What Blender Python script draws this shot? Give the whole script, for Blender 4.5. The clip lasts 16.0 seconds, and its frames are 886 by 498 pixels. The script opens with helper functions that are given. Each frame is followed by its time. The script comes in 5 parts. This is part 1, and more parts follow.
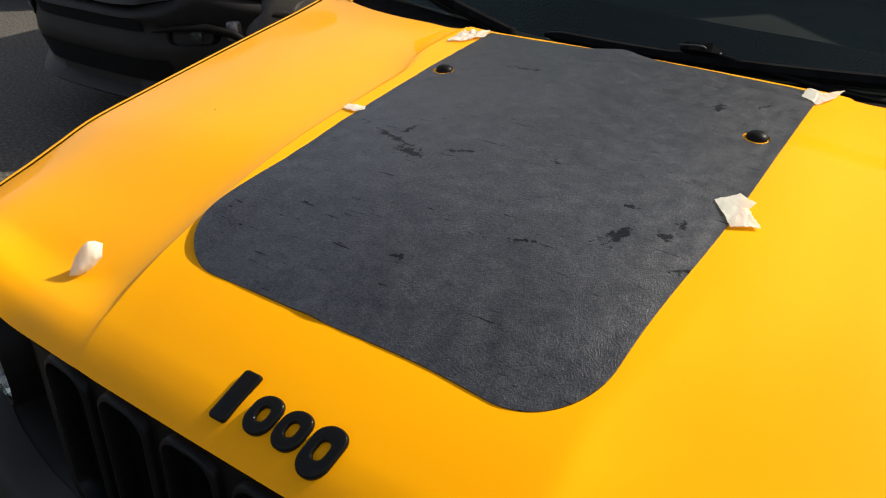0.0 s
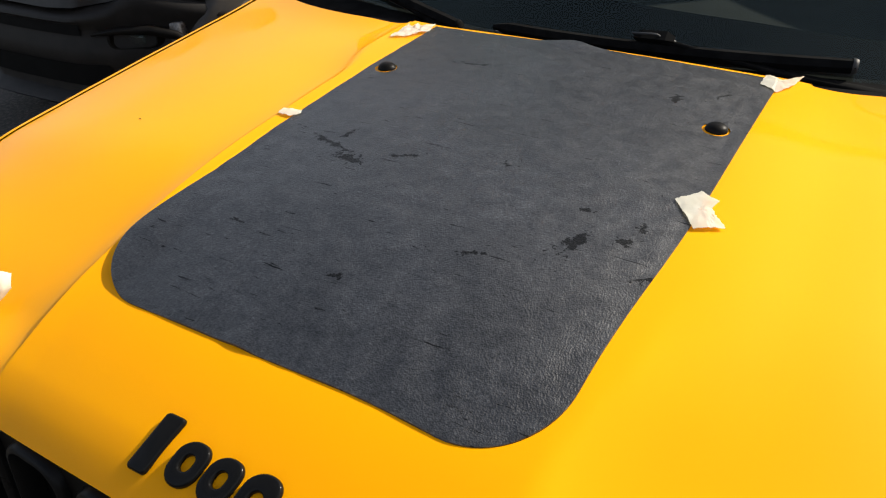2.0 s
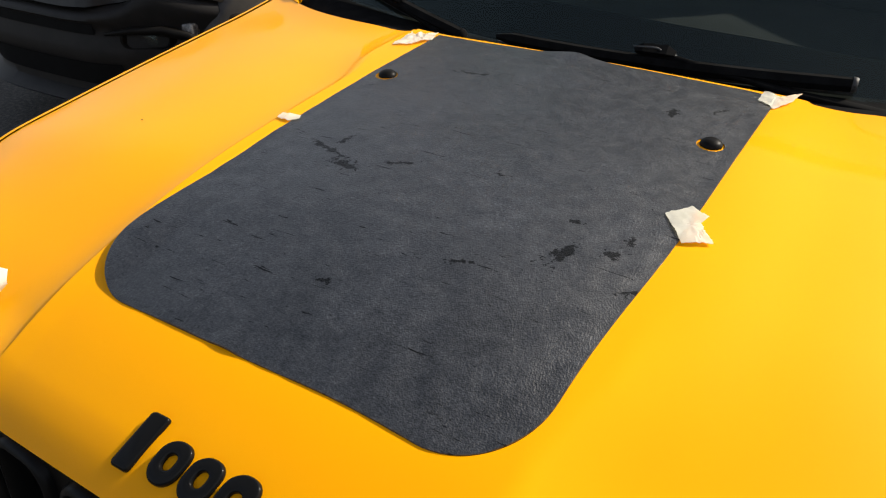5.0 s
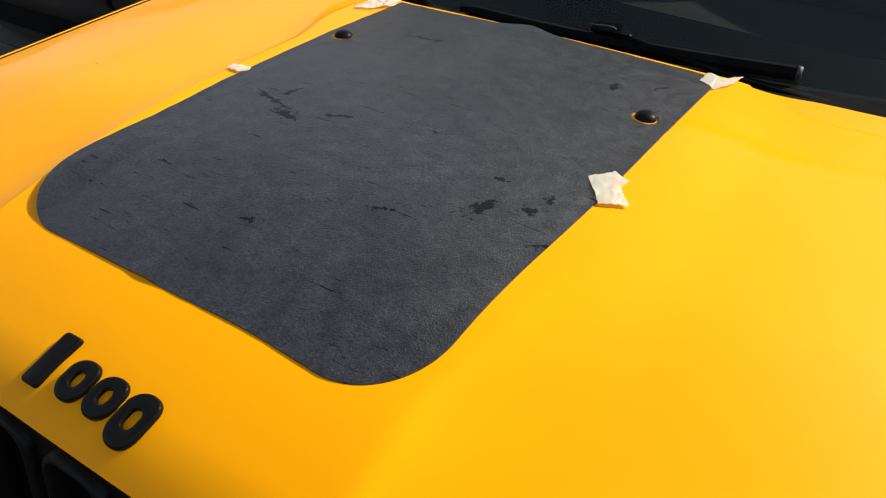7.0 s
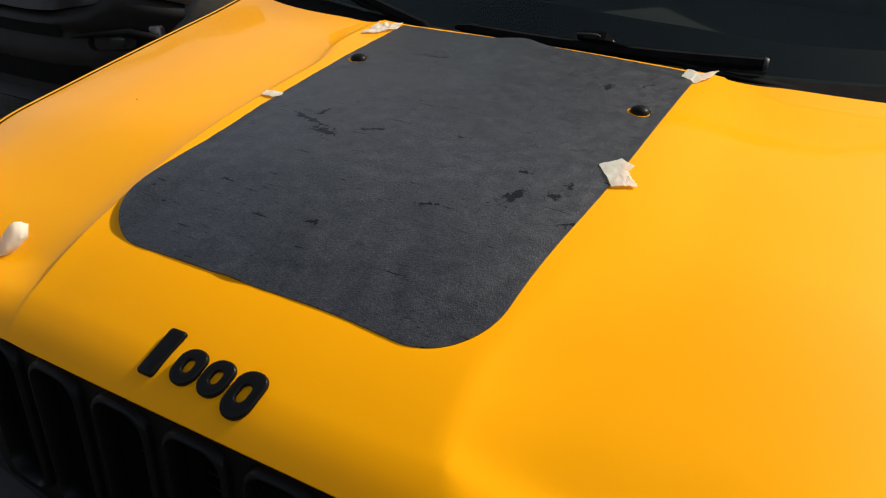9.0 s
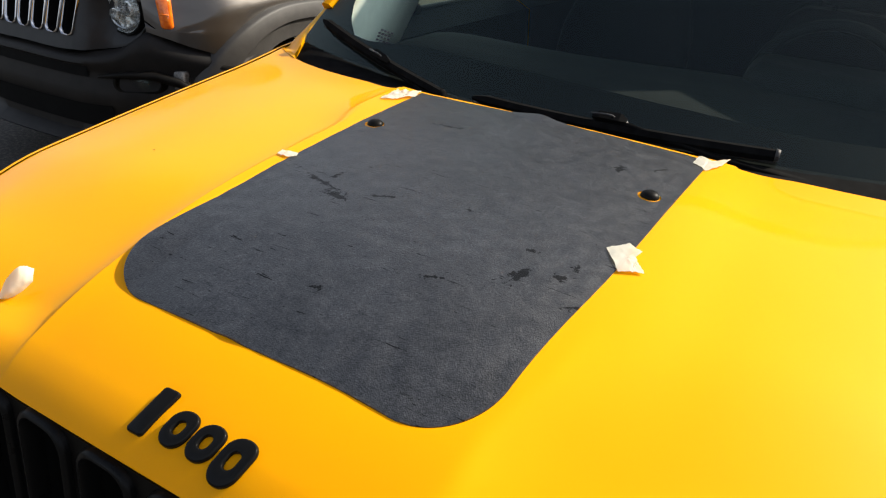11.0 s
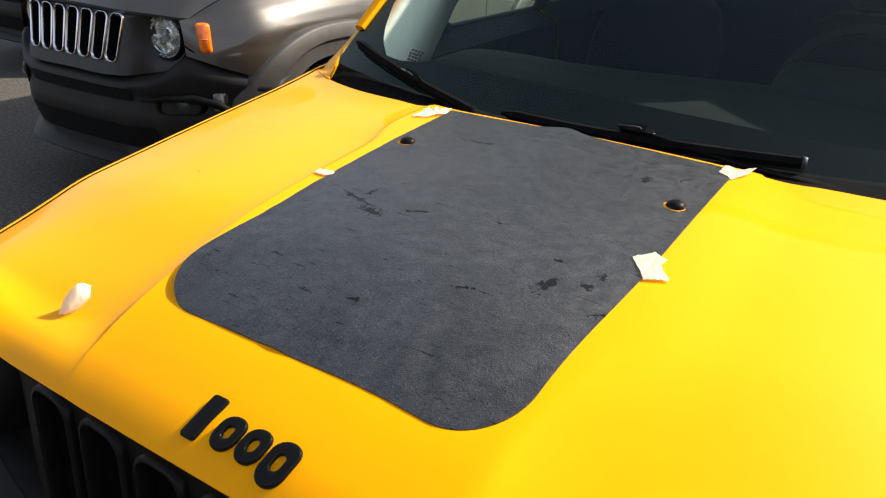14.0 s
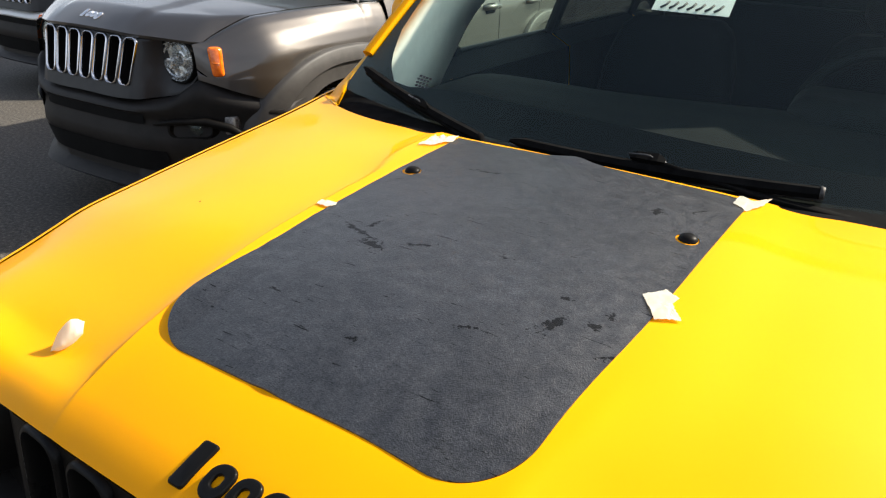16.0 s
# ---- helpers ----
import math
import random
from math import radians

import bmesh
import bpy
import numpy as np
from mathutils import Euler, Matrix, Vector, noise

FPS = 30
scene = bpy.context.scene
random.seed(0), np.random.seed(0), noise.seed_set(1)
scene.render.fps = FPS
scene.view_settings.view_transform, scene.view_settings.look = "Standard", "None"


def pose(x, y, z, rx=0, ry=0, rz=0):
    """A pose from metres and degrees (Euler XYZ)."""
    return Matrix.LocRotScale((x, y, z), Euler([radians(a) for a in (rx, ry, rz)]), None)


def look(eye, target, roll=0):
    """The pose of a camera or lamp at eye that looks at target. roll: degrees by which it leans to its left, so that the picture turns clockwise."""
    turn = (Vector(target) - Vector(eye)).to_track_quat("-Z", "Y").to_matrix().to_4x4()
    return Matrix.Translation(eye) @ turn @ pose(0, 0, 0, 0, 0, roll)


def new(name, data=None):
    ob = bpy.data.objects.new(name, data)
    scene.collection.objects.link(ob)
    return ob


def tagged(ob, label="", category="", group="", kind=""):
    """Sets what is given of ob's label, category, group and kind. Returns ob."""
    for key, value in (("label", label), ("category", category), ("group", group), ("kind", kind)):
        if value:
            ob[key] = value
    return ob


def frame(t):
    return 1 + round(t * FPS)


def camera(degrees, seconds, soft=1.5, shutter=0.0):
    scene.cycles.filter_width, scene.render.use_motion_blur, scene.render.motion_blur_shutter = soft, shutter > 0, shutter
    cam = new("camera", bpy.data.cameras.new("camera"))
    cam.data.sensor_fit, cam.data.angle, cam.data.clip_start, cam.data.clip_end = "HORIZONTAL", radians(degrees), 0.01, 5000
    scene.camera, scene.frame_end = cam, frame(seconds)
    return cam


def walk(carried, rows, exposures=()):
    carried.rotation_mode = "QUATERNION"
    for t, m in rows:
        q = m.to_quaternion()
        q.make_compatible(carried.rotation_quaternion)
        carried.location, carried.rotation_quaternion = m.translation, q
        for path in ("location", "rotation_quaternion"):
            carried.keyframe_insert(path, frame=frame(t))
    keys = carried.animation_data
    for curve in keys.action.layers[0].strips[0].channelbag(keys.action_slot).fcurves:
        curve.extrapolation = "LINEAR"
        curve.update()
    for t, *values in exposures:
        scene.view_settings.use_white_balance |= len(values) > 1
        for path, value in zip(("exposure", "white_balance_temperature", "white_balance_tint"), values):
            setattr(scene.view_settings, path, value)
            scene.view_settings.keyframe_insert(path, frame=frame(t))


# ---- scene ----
cam = camera(62.2, 16.0, 1.2)
PATH = [
    (0, (0.35, -0.902, 1.463), (-0.563, 0.546, 0.428), 1.2),
    (0.2, (0.343, -0.903, 1.466), (-0.574, 0.577, 0.465), 0.25),
    (0.5, (0.327, -0.892, 1.459), (-0.531, 0.624, 0.478), 1.0),
    (0.7, (0.33, -0.885, 1.459), (-0.517, 0.645, 0.474), 1.19),
    (1, (0.337, -0.876, 1.455), (-0.487, 0.676, 0.499), 0.1),
    (1.2, (0.342, -0.871, 1.453), (-0.494, 0.659, 0.485), 0.7),
    (1.5, (0.332, -0.858, 1.451), (-0.512, 0.633, 0.419), -0.2),
    (2, (0.336, -0.837, 1.448), (-0.495, 0.65, 0.401), 0.3),
    (2.5, (0.351, -0.807, 1.444), (-0.458, 0.673, 0.369), -0.6),
    (3, (0.351, -0.805, 1.449), (-0.474, 0.679, 0.392), -0.4),
    (3.2, (0.351, -0.813, 1.45), (-0.498, 0.677, 0.405), -0.0),
    (5.3, (0.354, -0.831, 1.454), (-0.495, 0.651, 0.42), 1.75),
    (5.5, (0.352, -0.828, 1.461), (-0.489, 0.649, 0.406), 1.9),
    (6, (0.359, -0.828, 1.462), (-0.461, 0.664, 0.413), 1.8),
    (6.5, (0.373, -0.829, 1.464), (-0.447, 0.669, 0.423), 1.7),
    (6.7, (0.394, -0.831, 1.448), (-0.424, 0.665, 0.448), 3.06),
    (6.8, (0.404, -0.833, 1.441), (-0.413, 0.663, 0.433), 4.35),
    (7, (0.428, -0.829, 1.432), (-0.393, 0.659, 0.378), 5.3),
    (7.2, (0.46, -0.834, 1.423), (-0.332, 0.642, 0.371), 5.41),
    (7.3, (0.468, -0.836, 1.425), (-0.35, 0.634, 0.348), 4.12),
    (7.5, (0.483, -0.843, 1.434), (-0.353, 0.617, 0.353), 2.4),
    (7.7, (0.491, -0.862, 1.435), (-0.348, 0.604, 0.387), 2.94),
    (8, (0.496, -0.885, 1.446), (-0.383, 0.584, 0.412), 1.1),
    (8.2, (0.488, -0.903, 1.442), (-0.365, 0.559, 0.439), 1.34),
    (8.5, (0.457, -0.932, 1.455), (-0.402, 0.522, 0.383), 1.4),
    (8.7, (0.443, -0.947, 1.462), (-0.438, 0.546, 0.431), 0.58),
    (9, (0.42, -0.958, 1.459), (-0.355, 0.581, 0.445), 2.0),
    (9.2, (0.414, -0.958, 1.462), (-0.361, 0.598, 0.47), 3.58),
    (9.5, (0.396, -0.952, 1.479), (-0.415, 0.624, 0.554), 4.4),
    (9.7, (0.406, -0.951, 1.468), (-0.403, 0.623, 0.612), 5.5),
    (11.8, (0.415, -0.946, 1.48), (-0.421, 0.607, 0.572), 4.89),
    (12, (0.415, -0.949, 1.479), (-0.44, 0.606, 0.557), 4.5),
    (12.5, (0.422, -0.957, 1.487), (-0.454, 0.603, 0.592), 4.2),
    (13, (0.432, -0.963, 1.488), (-0.46, 0.599, 0.614), 3.8),
    (13.5, (0.436, -0.973, 1.49), (-0.459, 0.592, 0.623), 3.5),
    (14, (0.435, -0.975, 1.492), (-0.487, 0.579, 0.633), 3.1),
    (14.5, (0.438, -0.973, 1.492), (-0.487, 0.582, 0.64), 3.2),
    (15, (0.44, -0.965, 1.494), (-0.499, 0.585, 0.647), 2.9),
    (15.5, (0.435, -0.951, 1.494), (-0.506, 0.601, 0.654), 3.0),
    (16, (0.427, -0.937, 1.498), (-0.54, 0.613, 0.685), 2.7),
]
EXPOSURES = [(0.0, 0.5), (0.5, 0.8), (1.0, 0.83), (1.5, 0.72), (3.0, 0.45), (5.5, 0.52), (6.5, 0.5), (7.0, 0.46), (7.5, 0.3), (8.0, 0.07), (8.5, 0.02), (9.0, 0.15), (9.5, 0.36), (12.0, 0.82), (13.5, 0.92), (14.5, 0.98), (16.0, 1.02)]
walk(cam, [(t, look(eye, target, roll)) for t, eye, target, roll in PATH], EXPOSURES)

# ---- world and sun ----
SUN_EL, SUN_AZ = 39.0, 44.0   # azimuth from +y towards +x
world = bpy.data.worlds.new("sky")
scene.world = world
world.use_nodes = True
wn = world.node_tree.nodes
wl = world.node_tree.links
sky = wn.new("ShaderNodeTexSky")
sky.sky_type = "NISHITA"
sky.sun_disc = False
sky.sun_elevation = radians(SUN_EL)
sky.sun_rotation = radians(SUN_AZ)
sky.air_density, sky.dust_density = 1.0, 4.0
# thin clouds over the clear sky, thicker towards the horizon
way = wn.new("ShaderNodeTexCoord")
stretch = wn.new("ShaderNodeMapping")
stretch.inputs["Scale"].default_value = (1.0, 1.0, 2.2)
wl.new(way.outputs["Generated"], stretch.inputs["Vector"])
puffs = wn.new("ShaderNodeTexNoise")
puffs.inputs["Scale"].default_value, puffs.inputs["Detail"].default_value, puffs.inputs["Roughness"].default_value = 1.7, 5.0, 0.5
wl.new(stretch.outputs["Vector"], puffs.inputs["Vector"])
cover = wn.new("ShaderNodeValToRGB")
cover.color_ramp.elements[0].position, cover.color_ramp.elements[0].color = 0.30, (0, 0, 0, 1)
cover.color_ramp.elements[1].position, cover.color_ramp.elements[1].color = 0.62, (0.78, 0.78, 0.78, 1)
wl.new(puffs.outputs["Fac"], cover.inputs["Fac"])
cloudy = wn.new("ShaderNodeMix")
cloudy.data_type = "RGBA"
cloudy.inputs["B"].default_value = (7.6, 8.1, 9.0, 1)
height = wn.new("ShaderNodeSeparateXYZ")
wl.new(way.outputs["Generated"], height.inputs["Vector"])
thin = wn.new("ShaderNodeMapRange")
thin.inputs["From Min"].default_value, thin.inputs["From Max"].default_value = 0.35, 0.85
thin.inputs["To Min"].default_value, thin.inputs["To Max"].default_value = 1.0, 0.12
wl.new(height.outputs["Z"], thin.inputs["Value"])
share = wn.new("ShaderNodeMath")
share.operation = "MULTIPLY"
wl.new(cover.outputs["Color"], share.inputs[0])
wl.new(thin.outputs["Result"], share.inputs[1])
wl.new(share.outputs["Value"], cloudy.inputs["Factor"])
wl.new(sky.outputs["Color"], cloudy.inputs["A"])
wl.new(cloudy.outputs["Result"], wn["Background"].inputs["Color"])
wn["Background"].inputs["Strength"].default_value = 0.082
sun_data = bpy.data.lights.new("sun", "SUN")
sun_data.energy, sun_data.angle, sun_data.color = 4.75, radians(0.55), (1.0, 0.93, 0.80)
sun = new("sun", sun_data)
a, e = radians(SUN_AZ), radians(SUN_EL)
sun.matrix_world = look((10 * math.sin(a) * math.cos(e), 10 * math.cos(a) * math.cos(e), 10 * math.sin(e)), (0, 0, 0))


# ---- materials ----
def material(name, color=(0.5, 0.5, 0.5), rough=0.5, metal=0.0, coat=0.0, coat_rough=0.03, spec=0.5, **more):
    m = bpy.data.materials.new(name)
    m.use_nodes = True
    p = m.node_tree.nodes["Principled BSDF"]
    p.inputs["Base Color"].default_value = (*color, 1)
    p.inputs["Roughness"].default_value = rough
    p.inputs["Metallic"].default_value = metal
    p.inputs["Coat Weight"].default_value = coat
    p.inputs["Coat Roughness"].default_value = coat_rough
    p.inputs["Specular IOR Level"].default_value = spec
    for key, value in more.items():
        p.inputs[key.replace("_", " ")].default_value = value
    return m


def node(m, kind, **settings):
    n = m.node_tree.nodes.new(kind)
    for key, value in settings.items():
        if key in ("operation", "blend_type", "data_type", "noise_dimensions", "feature", "distance", "mode"):
            if key == "operation":
                n.operation = value
            elif key == "blend_type":
                n.blend_type = value
            elif key == "data_type":
                n.data_type = value
            elif key == "feature":
                n.feature = value
            elif key == "distance":
                n.distance = value
        else:
            n.inputs[key].default_value = value
    return n


def link(m, a, b):
    m.node_tree.links.new(a, b)


def coords(m, scale=(1, 1, 1)):
    c = node(m, "ShaderNodeTexCoord")
    mp = node(m, "ShaderNodeMapping", Scale=scale)
    link(m, c.outputs["Object"], mp.inputs["Vector"])
    return mp.outputs["Vector"]


def noise_tex(m, vec, scale, detail=4.0, rough=0.55):
    n = node(m, "ShaderNodeTexNoise", Scale=scale, Detail=detail, Roughness=rough)
    link(m, vec, n.inputs["Vector"])
    return n.outputs["Fac"]


def ramp(m, fac, stops):
    r = m.node_tree.nodes.new("ShaderNodeValToRGB")
    els = r.color_ramp.elements
    while len(els) < len(stops):
        els.new(0.5)
    for el, (pos, col) in zip(els, stops):
        el.position, el.color = pos, (*col, 1) if len(col) == 3 else col
    link(m, fac, r.inputs["Fac"])
    return r.outputs["Color"]


def bump(m, height, strength, distance):
    b = m.node_tree.nodes.new("ShaderNodeBump")
    b.inputs["Strength"].default_value, b.inputs["Distance"].default_value = strength, distance
    link(m, height, b.inputs["Height"])
    return b


def principled(m):
    return m.node_tree.nodes["Principled BSDF"]


def varied(m, scale, low, high, target="Base Color", detail=5.0, at=(0.35, 0.65)):
    """Drive one input by noise between two values or colours."""
    f = noise_tex(m, coords(m), scale, detail)
    if target == "Base Color":
        link(m, ramp(m, f, [(at[0], low), (at[1], high)]), principled(m).inputs[target])
    else:
        r = m.node_tree.nodes.new("ShaderNodeMapRange")
        r.inputs["From Min"].default_value, r.inputs["From Max"].default_value = at
        r.inputs["To Min"].default_value, r.inputs["To Max"].default_value = low, high
        link(m, f, r.inputs["Value"])
        link(m, r.outputs["Result"], principled(m).inputs[target])
    return m


def rough_bump(m, scale, strength, distance, detail=3.0):
    b = bump(m, noise_tex(m, coords(m), scale, detail), strength, distance)
    link(m, b.outputs["Normal"], principled(m).inputs["Normal"])
    return m


def car_paint(name, low, high, rough, metal, coat_rough=0.035, coat=1.0, ior=1.5):
    m = material(name, low, rough, metal, coat=coat, coat_rough=coat_rough, spec=0.035, Coat_IOR=ior)
    varied(m, 1.7, low, high)
    varied(m, 9.0, coat_rough * 0.6, coat_rough * 2.0, "Coat Roughness")
    f = noise_tex(m, coords(m), 420.0, 2.0)
    b = bump(m, f, 0.012, 0.001)
    link(m, b.outputs["Normal"], principled(m).inputs["Coat Normal"])
    return m


YELLOW = car_paint("yellow_paint", (0.87, 0.352, 0.0), (0.90, 0.374, 0.0), 0.6, 0.0, 0.05, 0.45, 1.22)
GRAY = car_paint("gray_paint", (0.090, 0.083, 0.077), (0.110, 0.102, 0.095), 0.46, 0.9)
WHITE = car_paint("white_paint", (0.70, 0.70, 0.68), (0.76, 0.76, 0.74), 0.4, 0.0)
NOSE_BLACK = rough_bump(varied(material("nose_black_plastic", (0.02, 0.02, 0.02), 0.42, spec=0.4), 14, (0.014, 0.014, 0.015), (0.022, 0.022, 0.023)), 900, 0.2, 0.0004)
PLASTIC = rough_bump(varied(material("black_plastic", (0.02, 0.02, 0.02), 0.55, spec=0.25), 14, (0.009, 0.0078, 0.007), (0.015, 0.013, 0.0115)), 900, 0.25, 0.0004)
# lighter copy of the black plastic, for wheel arch trim and a blade cap
LIGHTER_PLASTIC = rough_bump(varied(material("lighter_black_plastic", (0.06, 0.056, 0.052), 0.6), 14, (0.030, 0.027, 0.0245), (0.046, 0.042, 0.038)), 900, 0.25, 0.0004)
SATIN = rough_bump(varied(material("satin_black_plastic", (0.014, 0.013, 0.012), 0.42, spec=0.10), 8, (0.005, 0.0045, 0.004), (0.008, 0.007, 0.006)), 700, 0.1, 0.0003)
MATT = varied(material("matt_black", (0.008, 0.008, 0.008), 0.8, spec=0.15), 20, (0.003, 0.003, 0.003), (0.005, 0.005, 0.005))
GLOSS_BLACK = varied(material("gloss_black", (0.006, 0.006, 0.006), 0.12, coat=0.0, spec=0.12), 30, 0.06, 0.14, "Roughness")
CHROME = varied(material("chrome", (0.75, 0.75, 0.76), 0.08, 1.0), 25, 0.05, 0.16, "Roughness")
REFLECTOR = varied(material("reflector_silver", (0.66, 0.66, 0.65), 0.2, 0.75), 90, 0.12, 0.34, "Roughness")
REFLECTOR = rough_bump(REFLECTOR, 30, 0.6, 0.014, 0.0)
DARK_CHROME = material("dark_chrome", (0.35, 0.35, 0.36), 0.15, 1.0)
PALE_PLASTIC = varied(material("pale_patch_plastic", (0.30, 0.29, 0.28), 0.25, coat=0.4), 90, (0.06, 0.058, 0.056), (0.17, 0.165, 0.16))
ORANGE = varied(material("orange_lens", (0.85, 0.16, 0.01), 0.12, coat=0.5), 60, (0.80, 0.12, 0.008), (0.95, 0.22, 0.015))
RUBBER = rough_bump(varied(material("tyre_rubber", (0.025, 0.025, 0.025), 0.8), 30, (0.018, 0.018, 0.018), (0.035, 0.034, 0.033)), 300, 0.3, 0.001)
WIPER_BLACK = rough_bump(varied(material("wiper_black", (0.007, 0.007, 0.007), 0.9, spec=0.03), 40, (0.005, 0.005, 0.005), (0.009, 0.009, 0.009)), 500, 0.1, 0.0003)
CLIP_BLACK = varied(material("clip_black", (0.03, 0.03, 0.03), 0.3, spec=0.5), 40, 0.22, 0.38, "Roughness")
INTERIOR = rough_bump(varied(material("interior_black", (0.02, 0.02, 0.022), 0.75, spec=0.12), 25, (0.005, 0.0056, 0.0056), (0.0075, 0.0085, 0.0085)), 600, 0.1, 0.0004)
CLOTH = rough_bump(varied(material("seat_cloth", (0.004, 0.004, 0.004), 0.9, spec=0.08), 60, (0.003, 0.003, 0.0033), (0.0045, 0.0045, 0.005)), 900, 0.1, 0.0003)
TRIM_LIGHT = rough_bump(varied(material("light_trim", (0.78, 0.78, 0.74), 0.7), 40, (0.82, 0.83, 0.80), (0.88, 0.89, 0.86)), 700, 0.2, 0.0004)
FRIT = varied(material("black_frit", (0.004, 0.004, 0.004), 0.4, spec=0.08), 60, 0.38, 0.44, "Roughness")
PAPER = varied(material("white_paper", (0.75, 0.76, 0.74), 0.7), 40, (0.72, 0.73, 0.71), (0.79, 0.80, 0.78))
INK = material("black_ink", (0.02, 0.02, 0.025), 0.6)


def glass(name, color, rough=0.0):
    m = bpy.data.materials.new(name)
    m.use_nodes = True
    nt = m.node_tree
    nt.nodes.remove(nt.nodes["Principled BSDF"])
    tr = nt.nodes.new("ShaderNodeBsdfTransparent")
    tr.inputs["Color"].default_value = (*color, 1)
    gl = nt.nodes.new("ShaderNodeBsdfGlossy")
    gl.inputs["Roughness"].default_value = rough
    gl.inputs["Color"].default_value = (0.86, 1.0, 0.93, 1)
    lw = nt.nodes.new("ShaderNodeLayerWeight")
    lw.inputs["Blend"].default_value = 0.5
    power = node(m, "ShaderNodeMath", operation="POWER")
    power.inputs[1].default_value = 5.0
    link(m, lw.outputs["Facing"], power.inputs[0])
    share = node(m, "ShaderNodeMath", operation="MULTIPLY_ADD")
    share.inputs[1].default_value, share.inputs[2].default_value = 0.93, 0.038
    link(m, power.outputs[0], share.inputs[0])
    mx = nt.nodes.new("ShaderNodeMixShader")
    link(m, share.outputs[0], mx.inputs["Fac"])
    link(m, tr.outputs["BSDF"], mx.inputs[1])
    link(m, gl.outputs["BSDF"], mx.inputs[2])
    link(m, mx.outputs["Shader"], nt.nodes["Material Output"].inputs["Surface"])
    return m


GLASS = glass("tinted_glass", (0.84, 0.96, 0.89))
PRIVACY = glass("dark_privacy_glass", (0.10, 0.11, 0.11))
CLEAR = glass("clear_lens", (0.93, 0.94, 0.94))


def asphalt():
    m = material("asphalt", (0.06, 0.058, 0.055), 0.85)
    v = coords(m)
    big = noise_tex(m, v, 0.6, 5.0)
    fine = noise_tex(m, v, 48.0, 6.0, 0.78)
    mid = noise_tex(m, v, 14.0, 5.0)
    col = ramp(m, fine, [(0.34, (0.020, 0.018, 0.015)), (0.5, (0.052, 0.046, 0.039)), (0.68, (0.16, 0.143, 0.122))])
    tint = ramp(m, big, [(0.35, (0.78, 0.78, 0.78)), (0.65, (1.1, 1.08, 1.04))])
    mul = node(m, "ShaderNodeMix", data_type="RGBA", blend_type="MULTIPLY")
    mul.inputs["Factor"].default_value = 1.0
    link(m, col, mul.inputs["A"])
    link(m, tint, mul.inputs["B"])
    link(m, mul.outputs["Result"], principled(m).inputs["Base Color"])
    add = node(m, "ShaderNodeMath", operation="ADD")
    link(m, fine, add.inputs[0])
    link(m, mid, add.inputs[1])
    b = bump(m, add.outputs[0], 0.7, 0.006)
    link(m, b.outputs["Normal"], principled(m).inputs["Normal"])
    return m


ASPHALT = asphalt()

# marks on the vinyl: x, y, half-size across, half-size along, turn in degrees
STAINS = [(0.160, -0.274, 0.007, 0.020, -20), (0.209, -0.226, 0.004, 0.012, -15), (0.200, -0.252, 0.009, 0.005, 20), (0.164, 0.058, 0.006, 0.014, 10), (0.212, 0.095, 0.003, 0.013, -25),
          (-0.168, -0.212, 0.040, 0.004, -18), (-0.118, -0.236, 0.022, 0.008, -12), (-0.152, -0.19, 0.004, 0.013, -10), (0.081, -0.329, 0.014, 0.003, 15), (0.046, -0.18, 0.004, 0.004, 0),
          (0.154, -0.222, 0.008, 0.003, 15), (-0.02, -0.40, 0.008, 0.003, 25), (0.232, -0.294, 0.012, 0.003, 40), (-0.115, 0.055, 0.022, 0.003, 10), (-0.064, -0.207, 0.02, 0.003, 20)]


